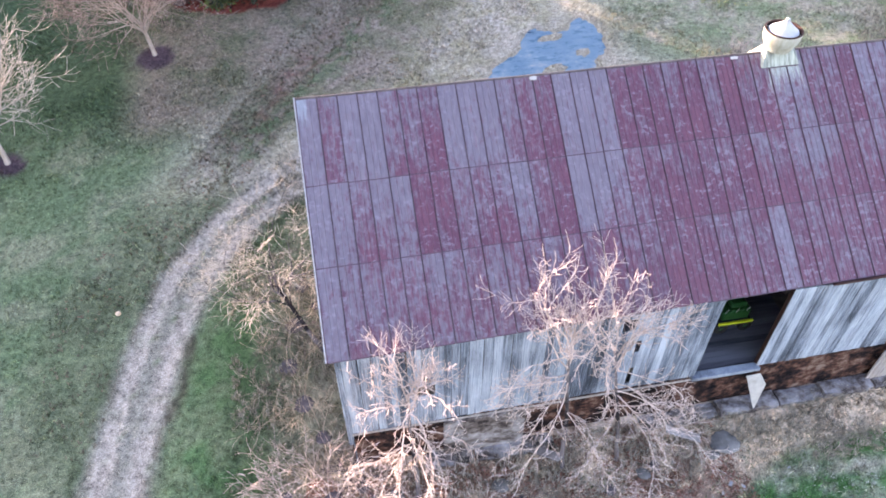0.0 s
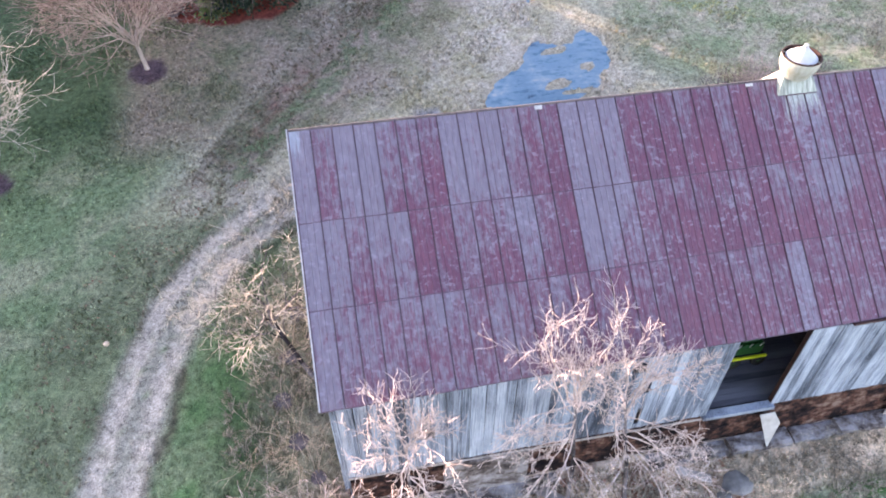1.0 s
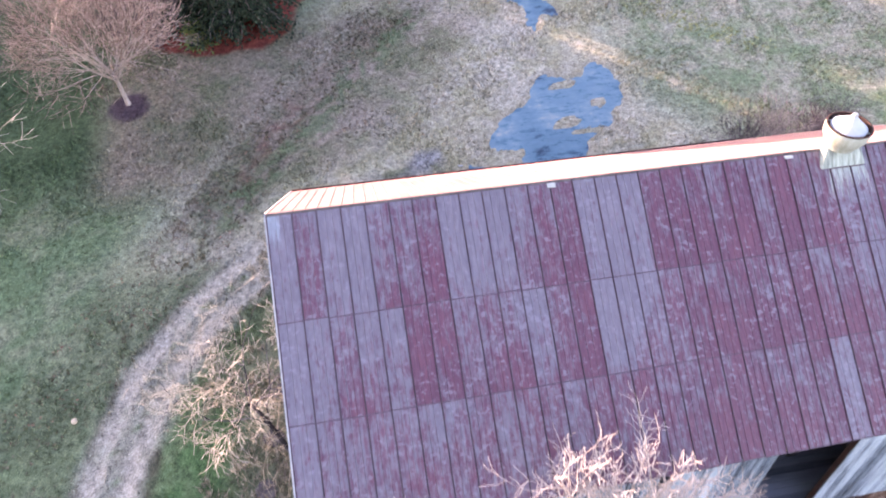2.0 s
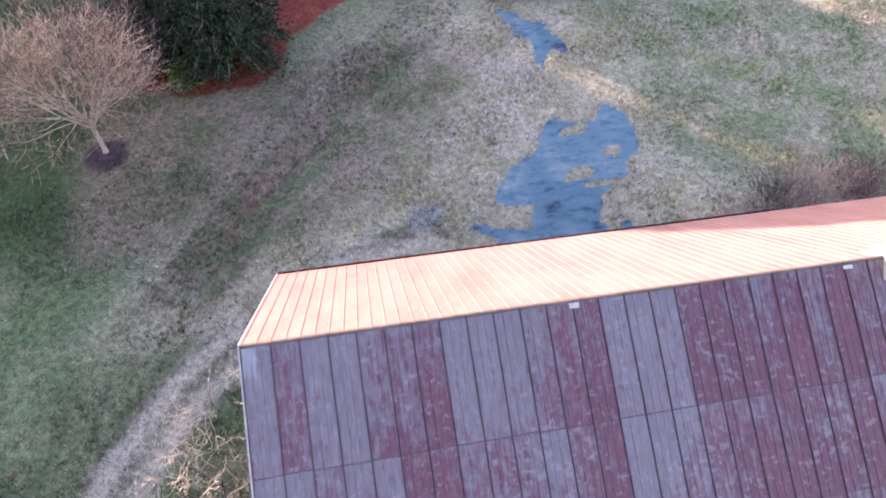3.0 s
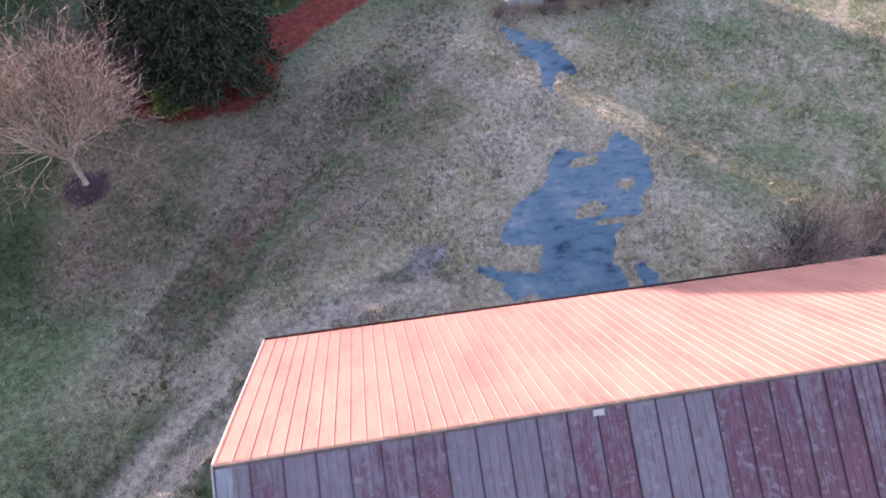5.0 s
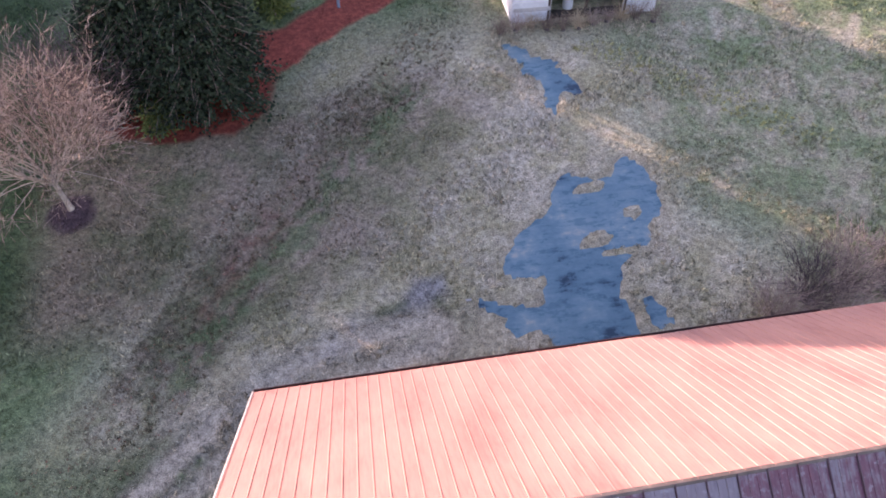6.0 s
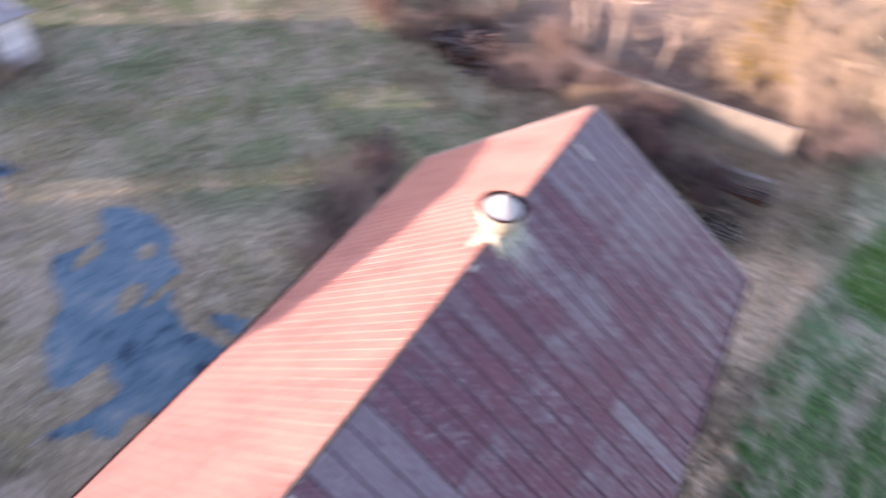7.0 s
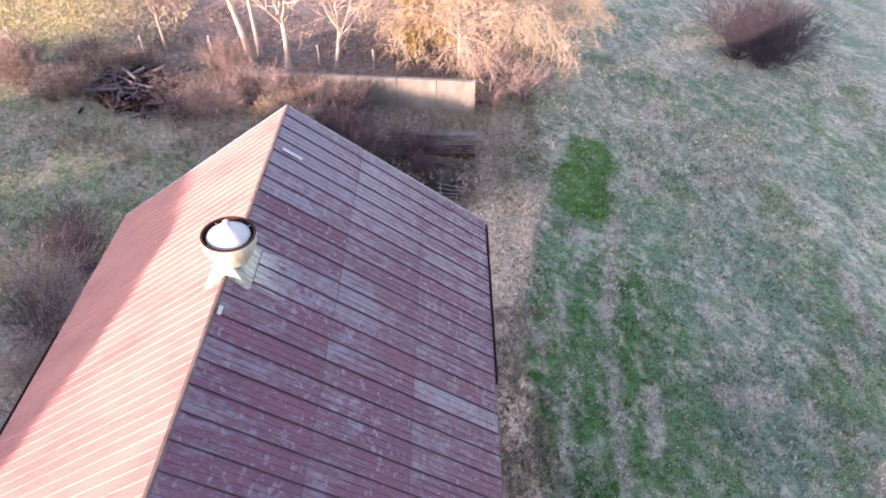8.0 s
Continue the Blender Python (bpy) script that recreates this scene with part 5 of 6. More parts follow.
bare_tree("tall_tree", (41.6, 12.0), 94, 2.2, (0, 0.02), 0.13, 6, 2.0, 3, M_BARKGREY, M_TWIGRUST, "bare tree with dense orange-brown twigs", group="trees of the wood edge", up=0.25, kids=(6, 8), limb=0.5, thin=0.009)
shrub("russet_bush", (39.5, 7.9), 96, 120, 1.5, 0.9, M_TWIGRUST, "dense round russet bush at the wood edge", levels=2)
evergreen("ivy_tree", (45.2, -2.9), 97, 5.6, 1.7, 2600, "tree wrapped in ochre leaves at the wood edge", leaf=M_OCHRE, size=0.22, bare=0.6, shape=0.5)
bare_tree("tall_tree", (41.8, 2.2), 95, 2.4, (0.1, -0.15), 0.12, 5, 2.8, 3, M_BARKPALE, M_TWIGPALE, "bare tree with drooping pale boughs", group="trees of the wood edge", up=-0.1, spread=1.1, wild=0.5)
for k, (x, y, tr, ln) in enumerate(((44.2, -5.2, 2.4, 3.2), (45.5, -8.2, 2.6, 3.4), (47.0, -4.0, 3.0, 3.4), (48.5, -9.8, 2.6, 3.2))):
    bare_tree("willow", (x, y), 100 + k, tr, (0, 0), 0.2, 8, ln, 3, M_BARKPALE, M_TWIGPALE, "pale golden willow with hanging twigs", group="willows behind the wall", up=-0.32, spread=1.15, kids=(6, 8), wild=0.35, shrink=0.6, limb=0.45, thin=0.009)
# field thicket, its shade put into the dark twig colour
for k, (x, y, h) in enumerate(((49.6, -26.8, 2.2), (51.0, -28.6, 2.8), (52.5, -26.0, 3.0), (51.2, -27.2, 3.2), (53.6, -28.0, 3.2), (50.6, -25.2, 2.0), (54.2, -25.4, 2.6), (53.2, -30.0, 2.4))):
    shrub("thicket", (x, y), 110 + k, 60, h, 1.25, M_TWIGSHADE, "large purple-brown leafless thicket in the field", levels=2, group="thicket in the field", thick=0.02)
for k in range(44):
    rr = random.Random(200 + k)
    x, y = rr.uniform(34.6, 37.5), rr.uniform(1.0, 10.0)
    if k > 28:
        x, y = rr.uniform(32.4, 34.6), rr.uniform(-3.6, 1.5)
    shrub("brush", (x, y), 130 + k, 44, rr.uniform(0.7, 1.3), 0.9, rr.choice((M_TWIGRUST, M_TWIGBROWN, M_TWIGDARK, M_TWIGBROWN, M_TWIGPALE if y < 5 else M_TWIGBROWN)) if k < 29 else M_TWIGDARK, "tangled brown brush beside the concrete wall", levels=2, droop=0.1, group="brush by the concrete wall", thick=0.011)
for k in range(8):
    shrub("brush", (37.2 + 0.3 * math.sin(5 * k), 0.4 + 0.95 * k), 280 + k, 50, 1.3 + 0.3 * math.sin(3 * k), 0.7, (M_TWIGDARK, M_TWIGRUST, M_TWIGBROWN)[k % 3], "tall tangled brush hiding the foot of the concrete wall", levels=2, droop=0.05, group="brush by the concrete wall", thick=0.011)
for k in range(16):
    rr = random.Random(300 + k)
    shrub("brush", (rr.uniform(37.8, 40.2), rr.uniform(10, 20)), 170 + k, 24, rr.uniform(0.6, 1.1), 0.9, rr.choice((M_TWIGBROWN, M_TWIGDARK, M_TWIGRUST)), "brown winter brush along the fence", levels=2, droop=0.1, group="brush along the fence", thick=0.011)
for k in range(9):
    rr = random.Random(320 + k)
    shrub("brush", (rr.uniform(34.8, 38.0), rr.uniform(14.0, 19.5)), 260 + k, 60, rr.uniform(0.8, 1.3), 0.9, M_TWIGFAN, "low round pinkish-brown bush on the rough grass", levels=2, droop=0.1, group="bushes on the rough grass", thick=0.010)
for k in range(10):
    rr = random.Random(340 + k)
    shrub("brush", (rr.uniform(39.2, 44), rr.uniform(-9.5, -5.5)), 190 + k, 30, rr.uniform(1.0, 2.0), 0.8, rr.choice((M_TWIGDARK, M_TWIGBROWN)), "purple-brown brush at the wall's end", levels=2, droop=0.1, group="brush at the wall's end", thick=0.011)

# unseen trees added beyond the lawn to cast shade, from where the sun comes
def shade_belt():
    """Unseen trees added in a belt across the sun's way to shape its shadows: p along the belt, q towards the sun, top:
    how high they stand above the sun's line to the barn's foot.
    """
    wood = evergreen("woodland_tree", (-60, 60), 26, 10.0, 2.6, 7000, "unseen dark evergreen added beyond the lawn to cast shade", "wood beyond the lawn", size=0.5, shape=0.6)
    rng = random.Random(8)
    belt = [(-26 + 1.75 * k, 43 + rng.uniform(0, 4), 0.5 + rng.uniform(-0.4, 0.4), 1.0) for k in range(22)]
    belt += [(p, 43 + rng.uniform(-1, 2), top, 0.9) for p, top in ((12.7, 6.0), (13.6, 8.2), (14.2, 9.0), (14.9, 9.5), (15.6, 9.9), (16.3, 10.2), (17.0, 10.3), (17.7, 10.2), (18.4, 10.3), (19.1, 10.2), (19.9, 9.6), (20.8, 9.0), (21.9, 8.2))]
    belt += [(p, 43 + rng.uniform(-1, 2), top, 0.45) for p, top in ((22.8, 7.2), (23.5, 6.2), (24.4, 1.7), (25.1, 1.6), (25.8, 1.8), (26.6, 6.8), (27.3, 7.4), (28.0, 7.6), (28.7, 6.6), (29.1, 5.6), (32.0, 6.2), (32.5, 7.0))]
    belt += [(33.3, 34, 6.8, 0.7), (34.4, 35, 7.0, 1.0), (35.5, 34, 7.2, 1.0), (36.4, 36, 6.4, 0.8)]
    # added pines: sun passes under their crowns and makes the narrow streaks
    for p, q, bare, tall in ((24.5, 43.0, 9.8, 11.3), (25.2, 44.0, 9.8, 11.4), (25.9, 43.0, 9.8, 11.3), (30.2, 43.5, 8.8, 10.2), (31.0, 42.5, 8.8, 10.2)):
        evergreen("woodland_pine", (0.71 * p - 0.70 * q, 0.70 * p + 0.71 * q), int(10 * p), tall, 1.0, 1500, "unseen pine with a bare trunk, added to shape the sun gaps", "pines of the wood", bare=bare, size=0.3, shape=0.6)
    slope = math.tan(SUN_EL)
    for k, (p, q, top, wide) in enumerate(belt):
        x, y = 0.71 * p - 0.70 * q, 0.70 * p + 0.71 * q
        h = (top + q * slope - gz(x, y)) / 10.0
        m = Matrix.Translation((x, y, gz(x, y))) @ Matrix.Rotation(rng.uniform(0, 6), 4, "Z") @ Matrix.Diagonal((min(h, 1.1) * wide, min(h, 1.1) * wide, h, 1))
        if k + 1 < len(belt):
            copy_thing(wood, m)
    wood.matrix_basis = m


shade_belt()


# ---------- shed to the north ----------
def build_shed():
    x0, x1, y0, y1 = 13.0, 21.1, 28.6, 33.0
    z = gz(17, 29)
    e = thing("shed", (17, 30.8, z), "white-sided open-fronted shed with weeds at its foot", "shed")
    rng = random.Random(4)

    def clad(name, a, b, zt, along_x, at):
        """A wall of lapped siding boards."""
        w = part(name, mesh_of(name, *(box((a, at + 0.02, z - 0.6), (b, at + 0.10, zt)) if along_x else box((at + 0.02, a, z - 0.6), (at + 0.10, b, zt))), M_SIDING), e)
        zz = z - 0.35
        while zz < zt - 0.1:
            if along_x:
                v = [(a, at + 0.01, zz + 0.18), (b, at + 0.01, zz + 0.18), (b, at - 0.018, zz), (a, at - 0.018, zz), (a, at + 0.02, zz + 0.18), (b, at + 0.02, zz + 0.18), (b, at + 0.02, zz), (a, at + 0.02, zz)]
            else:
                v = [(at + 0.01, a, zz + 0.18), (at + 0.01, b, zz + 0.18), (at - 0.018, b, zz), (at - 0.018, a, zz), (at + 0.02, a, zz + 0.18), (at + 0.02, b, zz + 0.18), (at + 0.02, b, zz), (at + 0.02, a, zz)]
            part("siding_board", mesh_of("siding_board", v, [(0, 1, 2, 3), (7, 6, 5, 4), (0, 4, 5, 1), (2, 6, 7, 3), (1, 5, 6, 2), (0, 3, 7, 4)], M_SIDING), w)
            zz += 0.172
        return w

    clad("wall_front", x0, 15.1, z + 2.5, True, y0)
    clad("wall_front", 19.2, x1, z + 2.5, True, y0)
    clad("wall_west", y0 + 0.03, y1, z + 2.9, False, x0 - 0.02)
    part("wall_east", mesh_of("wall_east", *box((x1 - 0.1, y0 + 0.12, z - 0.5), (x1, y1, z + 2.9)), M_SIDING), e)
    # back wall, floor and posts are coloured as dark as the shaded inside
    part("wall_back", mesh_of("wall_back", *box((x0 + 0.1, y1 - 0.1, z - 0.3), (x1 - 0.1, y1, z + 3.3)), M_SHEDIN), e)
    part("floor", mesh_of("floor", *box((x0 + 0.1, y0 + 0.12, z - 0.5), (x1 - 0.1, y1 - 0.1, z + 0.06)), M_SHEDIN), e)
    for xx in (15.0, 17.1, 19.3):
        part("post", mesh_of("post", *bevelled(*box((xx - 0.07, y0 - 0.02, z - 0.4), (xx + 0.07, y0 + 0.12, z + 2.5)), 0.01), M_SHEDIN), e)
    part("band", mesh_of("band", *bevelled(*box((x0 + 0.05, y0 - 0.04, z + 0.52), (15.05, y0 - 0.019, z + 0.74)), 0.005), M_TRIM), e, "white band board")
    v = [(x0 - 0.3, y0 - 0.4, z + 2.45), (x1 + 0.3, y0 - 0.4, z + 2.45), (x1 + 0.3, y1 + 0.3, z + 3.4), (x0 - 0.3, y1 + 0.3, z + 3.4)]
    part("roof", mesh_of("roof", v + [(a, b, c + 0.09) for a, b, c in v], BOX_FACES, M_SHEDROOF), e, "grey sheet roof")
    b = thing("plastic_drum", (16.4, 29.6, z + 0.06), "pale blue plastic drum inside the shed", "drum")
    part("body", mesh_of("body", *moved(ring_shape([(0.002, 0), (0.27, 0.0), (0.29, 0.1), (0.29, 0.8), (0.26, 0.86), (0.002, 0.86)], 20), Matrix.Translation((16.4, 29.6, z + 0.06))), M_SIDING), b)


build_shed()
for k in range(11):
    rr = random.Random(400 + k)
    shrub("weed_clump", (12.2 + 0.85 * k, 28.1 + rr.uniform(-0.5, 0.15)), 420 + k, 34, rr.uniform(0.6, 1.05), 0.8, rr.choice((M_TWIGRUST, M_TWIGBROWN, M_TWIGPALE)), "brown dead weeds at the foot of the shed", "weeds", levels=1, group="weeds along the shed", thick=0.010, kids=(3, 5))
post = thing("marker_post", (3.95, 31.5, gz(3.95, 31.5)), "blue-grey post standing in the mulch", "post")
part("shaft", mesh_of("shaft", *bevelled(*box((3.87, 31.42, gz(3.95, 31.5) - 0.2), (4.03, 31.58, gz(3.95, 31.5) + 1.3)), 0.015), plain("blue_grey_post", (0.10, 0.14, 0.20), (0.2, 0.25, 0.33), 5)), post)


# ---------- east yard ----------
def build_east():
    # tall concrete wall running north from its end
    a, b = Vector((38.61, -6.05, 0)), Vector((37.85, 7.0, 0))
    n = 6
    w = thing("concrete_wall", (38.2, 0, gz(38.2, 0)), "tan concrete bunker wall with pale stains", "wall")
    for k in range(n):
        p, q = a.lerp(b, k / n), a.lerp(b, (k + 1) / n - 0.002)
        zt0, zt1 = 2.06 + 0.068 * (p.y + 6.05), 2.06 + 0.068 * (q.y + 6.05)
        v = [(p.x, p.y, gz(p.x, p.y) - 0.5), (p.x + 0.28, p.y, gz(p.x, p.y) - 0.5), (q.x + 0.28, q.y, gz(q.x, q.y) - 0.5), (q.x, q.y, gz(q.x, q.y) - 0.5),
             (p.x, p.y, zt0), (p.x + 0.28, p.y, zt0), (q.x + 0.28, q.y, zt1), (q.x, q.y, zt1)]
        part("wall_panel", mesh_of("wall_panel", *bevelled(v, BOX_FACES, 0.02), M_WALLCON), w)
    z = gz(35.2, -4.5)
    t = thing("low_wall", (35.2, -4.3, z), "low grey concrete trough wall in the brush", "wall")
    part("slab", mesh_of("slab", *bevelled(*box((35.0, -6.0, z - 0.4), (35.35, -2.9, z + 0.8)), 0.03), M_CONCRETE), t)
    part("base", mesh_of("base", *bevelled(*box((34.2, -6.0, z - 0.5), (35.0, -2.4, z + 0.18)), 0.03), M_FOUND), t, "dark wet footing")
    for k in range(5):
        zz = z + 0.25 + 0.16 * k
        part("rail", mesh_of("rail", *tube([(34.15, -6.1, zz), (34.1, -4.2, zz + 0.02), (34.15, -2.2, zz - 0.01)], [0.03] * 3, 6), M_LOG), t)
    # gate lying in the mud
    gx, gy = 31.2, -4.9
    gate = thing("metal_gate", (gx, gy, gz(gx, gy)), "weathered pale gate lying in the mud", "gate")
    for k in range(4):
        x = gx - 0.45 + 0.28 * k
        pts = [(x + 0.06 * math.sin(3 * q + k), gy - 0.75 + q, gz(x, gy - 0.75 + q) + 0.07 + 0.03 * k) for q in (0.0, 0.5, 1.0, 1.55)]
        part("rail", mesh_of("rail", *tube(pts, [0.016] * 4, 8), M_POST), gate)
    for q in (0.15, 1.4):
        pts = [(gx - 0.5 + w, gy - 0.75 + q, gz(gx - 0.5 + w, gy - 0.75 + q) + 0.09 + 0.1 * w) for w in (0.0, 0.5, 0.95)]
        part("stile", mesh_of("stile", *tube(pts, [0.016] * 3, 8), M_POST), gate)
    # brush and log pile
    rng = random.Random(77)
    c = (36.6, 11.9)
    pile = thing("log_pile", (*c, gz(*c)), "heap of dark logs and broken branches", "logs")
    mv, mf = [], []
    for j in range(9):
        for i in range(9):
            u, w = (i - 4) / 4, (j - 4) / 4
            hh = max(0.0, 1 - (u * u + w * w)) ** 0.7 * (0.75 + 0.5 * rng.random())
            x, y = c[0] + u * 1.8, c[1] + w * 2.3
            mv.append((x, y, gz(x, y) - 0.08 + hh * 0.75))
    mf = [(j * 9 + i, j * 9 + i + 1, j * 9 + i + 10, j * 9 + i + 9) for j in range(8) for i in range(8)]
    part("core", mesh_of("core", mv, mf, M_FOUND), pile, "dark rotting heap")
    for k in range(130):
        x, y = c[0] + rng.gauss(0, 0.95), c[1] + rng.gauss(0, 1.3)
        h = max(0.10, 1.2 - 0.55 * math.hypot(x - c[0], (y - c[1]) * 0.8)) * rng.uniform(0.5, 1.05)
        ang, ln, tl = rng.uniform(0, math.pi), rng.uniform(0.5, 1.4), rng.uniform(-0.3, 0.3)
        d = Vector((math.cos(ang), math.sin(ang), tl)) * ln
        p = Vector((x, y, gz(x, y) + h))
        r = rng.uniform(0.025, 0.09)
        part("log", mesh_of("log", *tube([p - d, p + Vector((0, 0, 0.05)), p + d], [r, r * 0.95, r * 0.8], 7), M_LOG if k % 3 else M_FOUND), pile)
    # fence
    spots = [(39.5, 19.5), (39.6, 16.2), (40.4, 12.8), (41.4, 9.3), (41.5, 6.5), (42.0, 3.2), (42.4, 0.0)]
    for k, (x, y) in enumerate(spots):
        z = gz(x, y)
        f = thing("fence_post", (x, y, z), "weathered pale fence post", "fence post", "fence of the wood edge")
        part("post", mesh_of("post", *tube([(x, y, z - 0.3), (x + 0.01, y, z + 0.7), (x + 0.03, y + 0.02, z + 1.3)], [0.07, 0.065, 0.06], 8), M_POST), f)
        if k + 1 < len(spots):
            x2, y2 = spots[k + 1]
            for h in (0.5, 0.85, 1.2):
                part("wire", mesh_of("wire", *tube([(x, y, z + h), ((x + x2) / 2, (y + y2) / 2, (z + gz(x2, y2)) / 2 + h - 0.04), (x2, y2, gz(x2, y2) + h)], [0.006] * 3, 4), M_WIRE), f)


build_east()


# ---------- loose things south of the barn ----------
def build_south():
    p = thing("whitewashed_sheet", (14.35, -6.75, gz(14.35, -6.75)), "white panel leaning against the foundation", "panel")
    z = gz(14.35, -6.7)
    v = [(13.92, -6.12, 1.40), (14.42, -6.14, 1.46), (14.72, -6.26, 0.95), (14.62, -6.42, z + 0.16)]
    part("sheet", mesh_of("sheet", v + [(a, b - 0.03, c - 0.02) for a, b, c in v], BOX_FACES, M_WHITEBOARD), p)
    rng = random.Random(31)
    for k, (x, y, ln, ang, lift) in enumerate(((6.7, -6.75, 1.5, 2.2, 0.6), (11.7, -6.9, 1.3, -0.35, 0.25))):
        z = gz(x, y)
        e = thing("loose_plank", (x, y, z), "weathered grey plank lying against the foundation", "plank", "planks below the wall")
        m = Matrix.Translation((x, y, z + 0.12 + lift * 0.5)) @ Matrix.Rotation(ang, 4, "Z") @ Matrix.Rotation(lift, 4, "Y")
        part("plank", mesh_of("plank", *moved(bevelled(*box((-ln / 2, -0.16, -0.02), (ln / 2, 0.16, 0.02)), 0.006), m), M_POST), e)
    for k, (x, y, s) in enumerate(((13.1, -7.35, 0.42), (0.9, -7.4, 0.40), (1.4, -7.15, 0.28), (12.5, -7.7, 0.2), (9.9, -7.9, 0.22), (5.0, -7.4, 0.25))):
        z = gz(x, y)
        e = thing("stone", (x, y, z), "flat pale stone in the straw", "stone", "stones below the wall")
        bm = bmesh.new()
        bmesh.ops.create_icosphere(bm, subdivisions=2, radius=1)
        rg = np.random.default_rng(k)
        off = rg.uniform(0, 9, 2)
        for vv in bm.verts:
            f = 0.8 + 0.4 * float(vnoise(np.array([vv.co.x * 1.4 + off[0]]), np.array([vv.co.y * 1.4 + vv.co.z + off[1]]))[0])
            vv.co = Vector((vv.co.x * s * 1.3 * f, vv.co.y * s * f, vv.co.z * s * 0.35 * f + 0.06))
        me = bpy.data.meshes.new("rock")
        bm.to_mesh(me)
        bm.free()
        me.materials.append(M_CONCRETE)
        part("rock", me, e, world_places=False)
    for x, y, s, ang in ((7.3, 11.8, 0.12, 0.1), (12.7, -8.75, 0.11, 0.7), (13.1, -8.9, 0.08, 2.0), (12.3, -9.0, 0.07, 1.2), (14.9, -8.6, 0.06, 0.3)):
        z = gz(x, y)
        w = thing("white_scrap", (x, y, z), "small white scrap lying on the grass", "scrap", "scraps on the grass")
        m = Matrix.Translation((x, y, z)) @ Matrix.Rotation(ang, 4, "Z") @ Matrix.Rotation(0.15, 4, "Y")
        part("scrap", mesh_of("scrap", *moved(bevelled(*box((-s, -s * 0.5, 0.0), (s, s * 0.45, 0.05)), 0.01), m), M_TRIM), w)
    lf = thing("clay_lump", (-8.5, 2.0, gz(-8.5, 2.0)), "small cream-coloured lump beside the wheel track", "lump")
    part("lump", mesh_of("lump", *moved(ring_shape([(0.002, 0), (0.10, 0), (0.11, 0.08), (0.06, 0.14), (0.002, 0.15)], 12), Matrix.Translation((-8.5, 2.0, gz(-8.5, 2.0)))), plain("orange_clay", (0.55, 0.40, 0.27), (0.7, 0.55, 0.40), 5)), lf)


build_south()


# ---------- grass, straw, weeds ----------
def scatter(seed, n, lo, hi):
    rng = np.random.default_rng(seed)
    return rng.uniform(lo[0], hi[0], n), rng.uniform(lo[1], hi[1], n), rng


def clear(x, y):
    """Where grass may grow: not in water, not under the barn or the shed."""
    return (wet(x, y) < -0.02) & ~((x > 0.2) & (x < 21.6) & (y > -6.0) & (y < 5.9)) & ~((x > 13) & (x < 21.1) & (y > 28.6))


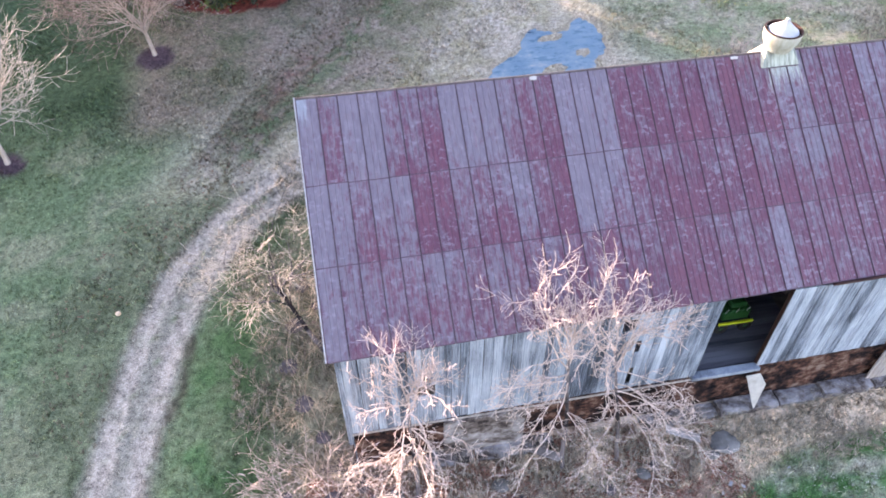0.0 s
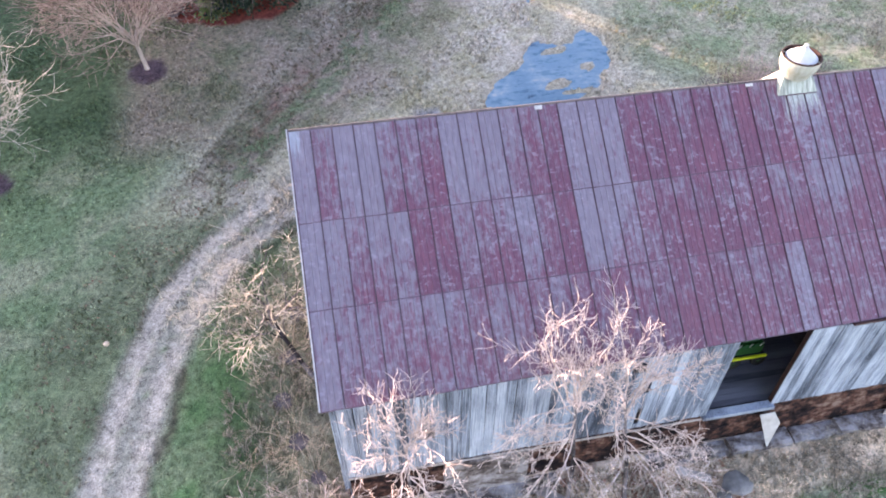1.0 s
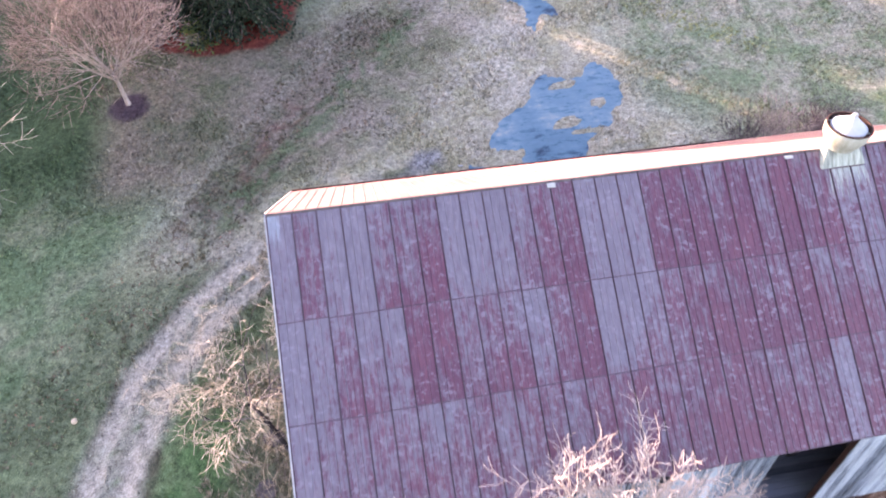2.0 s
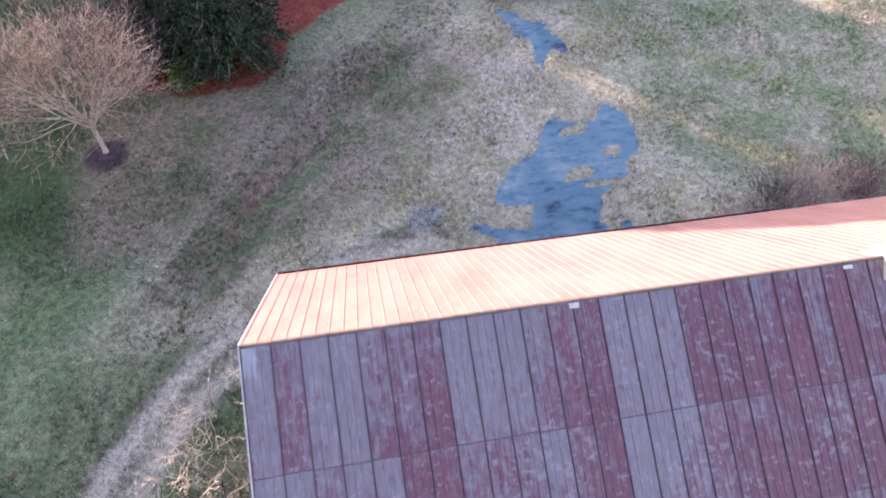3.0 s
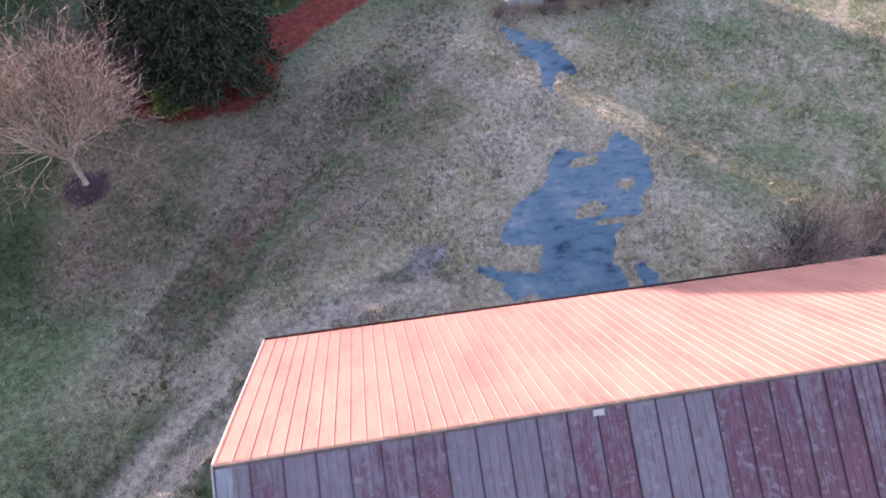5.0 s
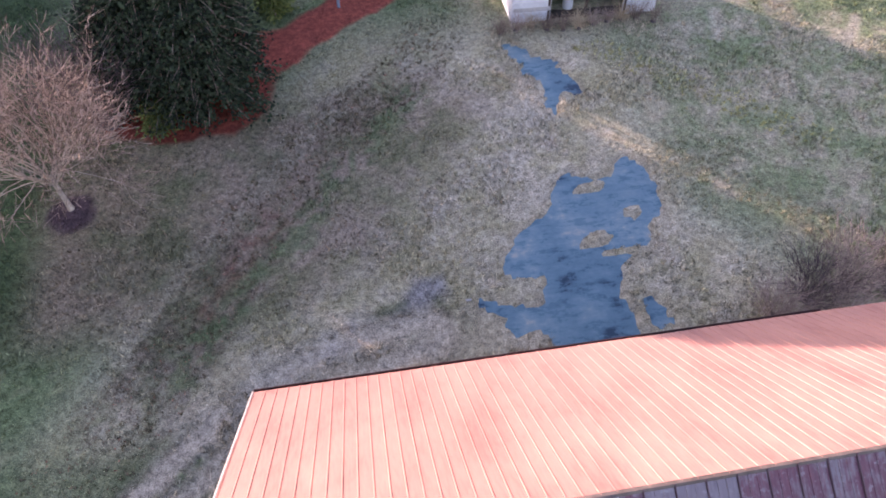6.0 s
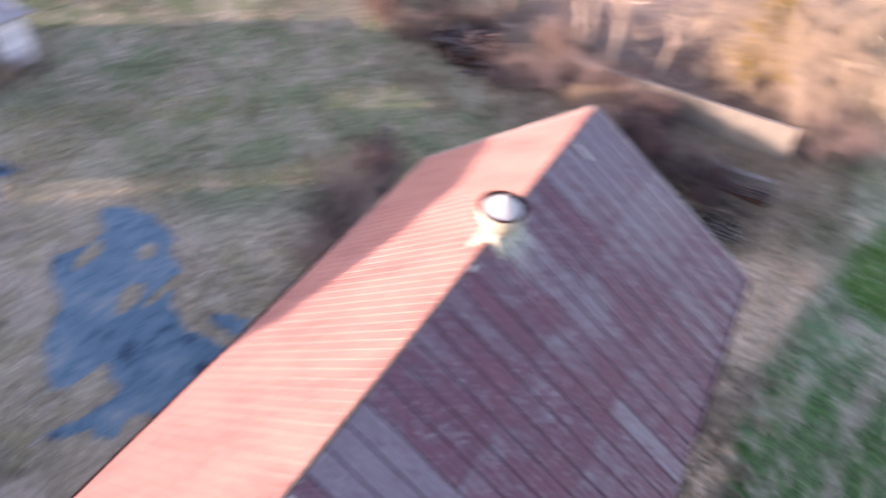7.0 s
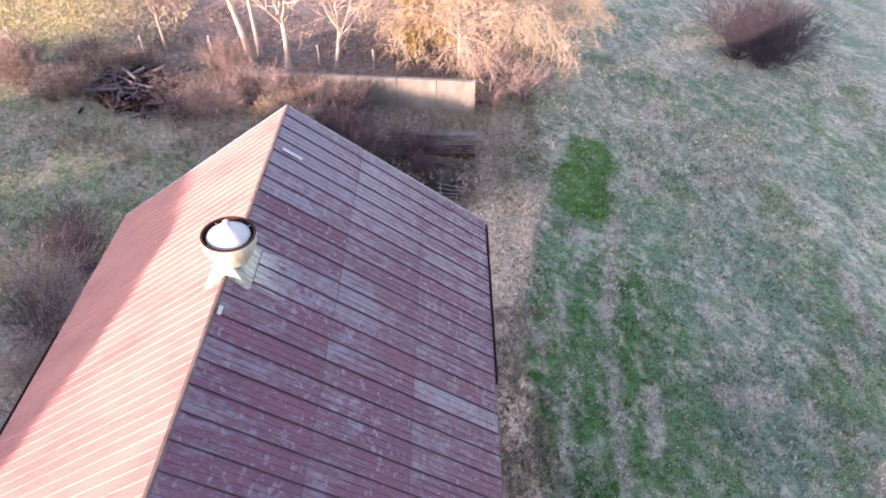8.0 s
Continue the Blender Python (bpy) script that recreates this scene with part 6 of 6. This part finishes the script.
def build_grass():
    x, y, rng = scatter(1, 190000, (-18, -24), (48, 35))
    keep = clear(x, y) & (inside(x, y, MULCH) < -0.1) & ((abs(from_line(x, y, TRACK) - 0.62) > 0.33) | (rng.uniform(0, 1, len(x)) < 0.10))
    x, y = x[keep], y[keep]
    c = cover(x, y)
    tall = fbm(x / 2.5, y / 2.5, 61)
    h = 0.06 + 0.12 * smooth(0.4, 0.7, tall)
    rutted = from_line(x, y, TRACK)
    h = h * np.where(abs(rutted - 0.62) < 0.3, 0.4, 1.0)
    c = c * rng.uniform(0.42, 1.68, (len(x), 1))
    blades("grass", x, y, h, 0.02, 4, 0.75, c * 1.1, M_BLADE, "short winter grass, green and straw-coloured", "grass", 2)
    # pale stubble and leaf crumbs on the field
    x, y, rng = scatter(5, 110000, (6, -34), (56, -7.4))
    n = 0.6 * fbm(x / 2.2, y / 0.8, 27) + 0.4 * fbm(x / 0.6, y / 0.5, 28, 2)
    keep = clear(x, y) & (n + rng.uniform(-0.12, 0.12, len(x)) > 0.5)
    x, y = x[keep], y[keep]
    c = np.where(rng.uniform(0, 1, (len(x), 1)) < 0.55, np.array([[0.40, 0.40, 0.31]]), np.array([[0.13, 0.19, 0.085]])) * rng.uniform(0.5, 1.35, (len(x), 1))
    blades("stubble", x, y, rng.uniform(0.03, 0.08, len(x)), 0.032, 3, 1.3, c, M_STRAW, "pale flecks of stubble and clumps of green in the field", "stubble", 6)
    # longer straw: south strip, bank, barn's foot, east; pale blades for sun streaks
    xs, ys, hs, cs = [], [], [], []

    def add(n, lo, hi, h0, h1, colour, seed, mask=None):
        a, b, r = scatter(seed, n, lo, hi)
        k = clear(a, b)
        if mask is not None:
            k &= mask(a, b)
        a, b = a[k], b[k]
        xs.append(a), ys.append(b), hs.append(r.uniform(h0, h1, len(a)))
        cs.append(np.array(colour)[None] * r.uniform(0.6, 1.25, (len(a), 1)))

    add(5200, (0, -8.6), (24, -6.1), 0.12, 0.35, C["straw"], 71, lambda a, b: fbm(a / 1.2, b / 1.2, 72) > 0.42)
    add(1500, (0.2, -7.6), (22, -6.02), 0.06, 0.2, C["brown"], 87, lambda a, b: fbm(a / 0.8, b / 0.5, 88) + (b + 6.6) * 0.12 > 0.47)
    add(1500, (0.2, -8.6), (13, -6.3), 0.05, 0.16, np.array((0.22, 0.09, 0.06)), 89, lambda a, b: fbm(a / 0.8, b / 0.6, 90) > 0.5)
    add(1300, (21.6, -9.2), (33, -5.0), 0.08, 0.22, C["straw"] * 1.4, 73, lambda a, b: fbm(a / 1.2, b / 1.2, 74) > 0.36)
    add(9000, (39.5, 12), (60, 34), 0.15, 0.35, np.array((0.60, 0.52, 0.34)), 93, lambda a, b: fbm(a / 1.8, b / 1.8, 94) > 0.40)
    # two bands of sunlight imitated by paler, yellower blades along the sun's way
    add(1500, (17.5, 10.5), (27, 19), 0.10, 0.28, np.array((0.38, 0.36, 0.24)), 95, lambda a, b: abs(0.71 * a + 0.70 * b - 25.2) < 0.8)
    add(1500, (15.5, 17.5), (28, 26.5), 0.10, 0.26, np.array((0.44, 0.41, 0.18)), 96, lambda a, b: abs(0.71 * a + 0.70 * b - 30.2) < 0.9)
    add(2600, (32, -8), (42, 15), 0.12, 0.40, C["tan"] * 1.1, 75, lambda a, b: fbm(a / 1.5, b / 1.5, 76) > 0.42)
    add(3500, (30, -8), (40, 14), 0.2, 0.6, C["tan"], 77, lambda a, b: fbm(a / 1.5, b / 1.5, 78) > 0.5)
    add(4000, (-6, 8), (10, 28), 0.10, 0.26, np.array((0.15, 0.13, 0.085)), 99, lambda a, b: (from_line(a, b, BANK) < 1.5) & (fbm(a / 0.9, b / 0.9, 101) > 0.45))
    add(4500, (-11, -4), (9, 30), 0.08, 0.25, C["brown"] * 1.2, 79, lambda a, b: abs(from_line(a, b, BANK) - 0.3) < 1.3)
    add(2600, (-2, 6.0), (22, 9.5), 0.10, 0.35, C["tan"], 81, lambda a, b: fbm(a / 1.3, b / 1.3, 82) > 0.45)
    add(700, (11.4, 26.4), (22.4, 28.55), 0.1, 0.4, C["tan"] * 1.3, 83, lambda a, b: fbm(a / 0.9, b / 0.9, 86) + (b - 28.0) * 0.22 > 0.38)
    add(1800, (-4, -6), (0.2, 4), 0.15, 0.45, C["tan"], 84, lambda a, b: fbm(a / 1.1, b / 1.1, 85) > 0.45)
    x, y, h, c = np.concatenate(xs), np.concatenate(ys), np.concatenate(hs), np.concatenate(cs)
    blades("dry_weeds", x, y, h, 0.014, 7, 0.65, c, M_STRAW, "dry straw-coloured weeds and stalks, with pale blades imitating two sun streaks", "weeds", 3)
    # scattered brown leaves on the bank
    x, y, rng = scatter(91, 2600, (-11, 2), (9, 30))
    k = (abs(from_line(x, y, BANK) - 0.3) < 1.2) & clear(x, y)
    x, y = x[k], y[k]
    x2, y2, rng = scatter(97, 13000, (-1.5, -9.6), (13.5, -6.05))
    k = (fbm(x2 / 1.0, y2 / 0.7, 98) > 0.47)
    x, y = np.concatenate([x, x2[k]]), np.concatenate([y, y2[k]])
    blades("fallen_leaves", x, y, np.full(len(x), 0.035), 0.06, 3, 2.2, np.array([[0.29, 0.135, 0.095]]) * rng.uniform(0.6, 1.5, (len(x), 1)), M_STRAW, "fallen russet leaves on the bank and below the barn wall", "leaves", 4)


build_grass()
build_roofs()
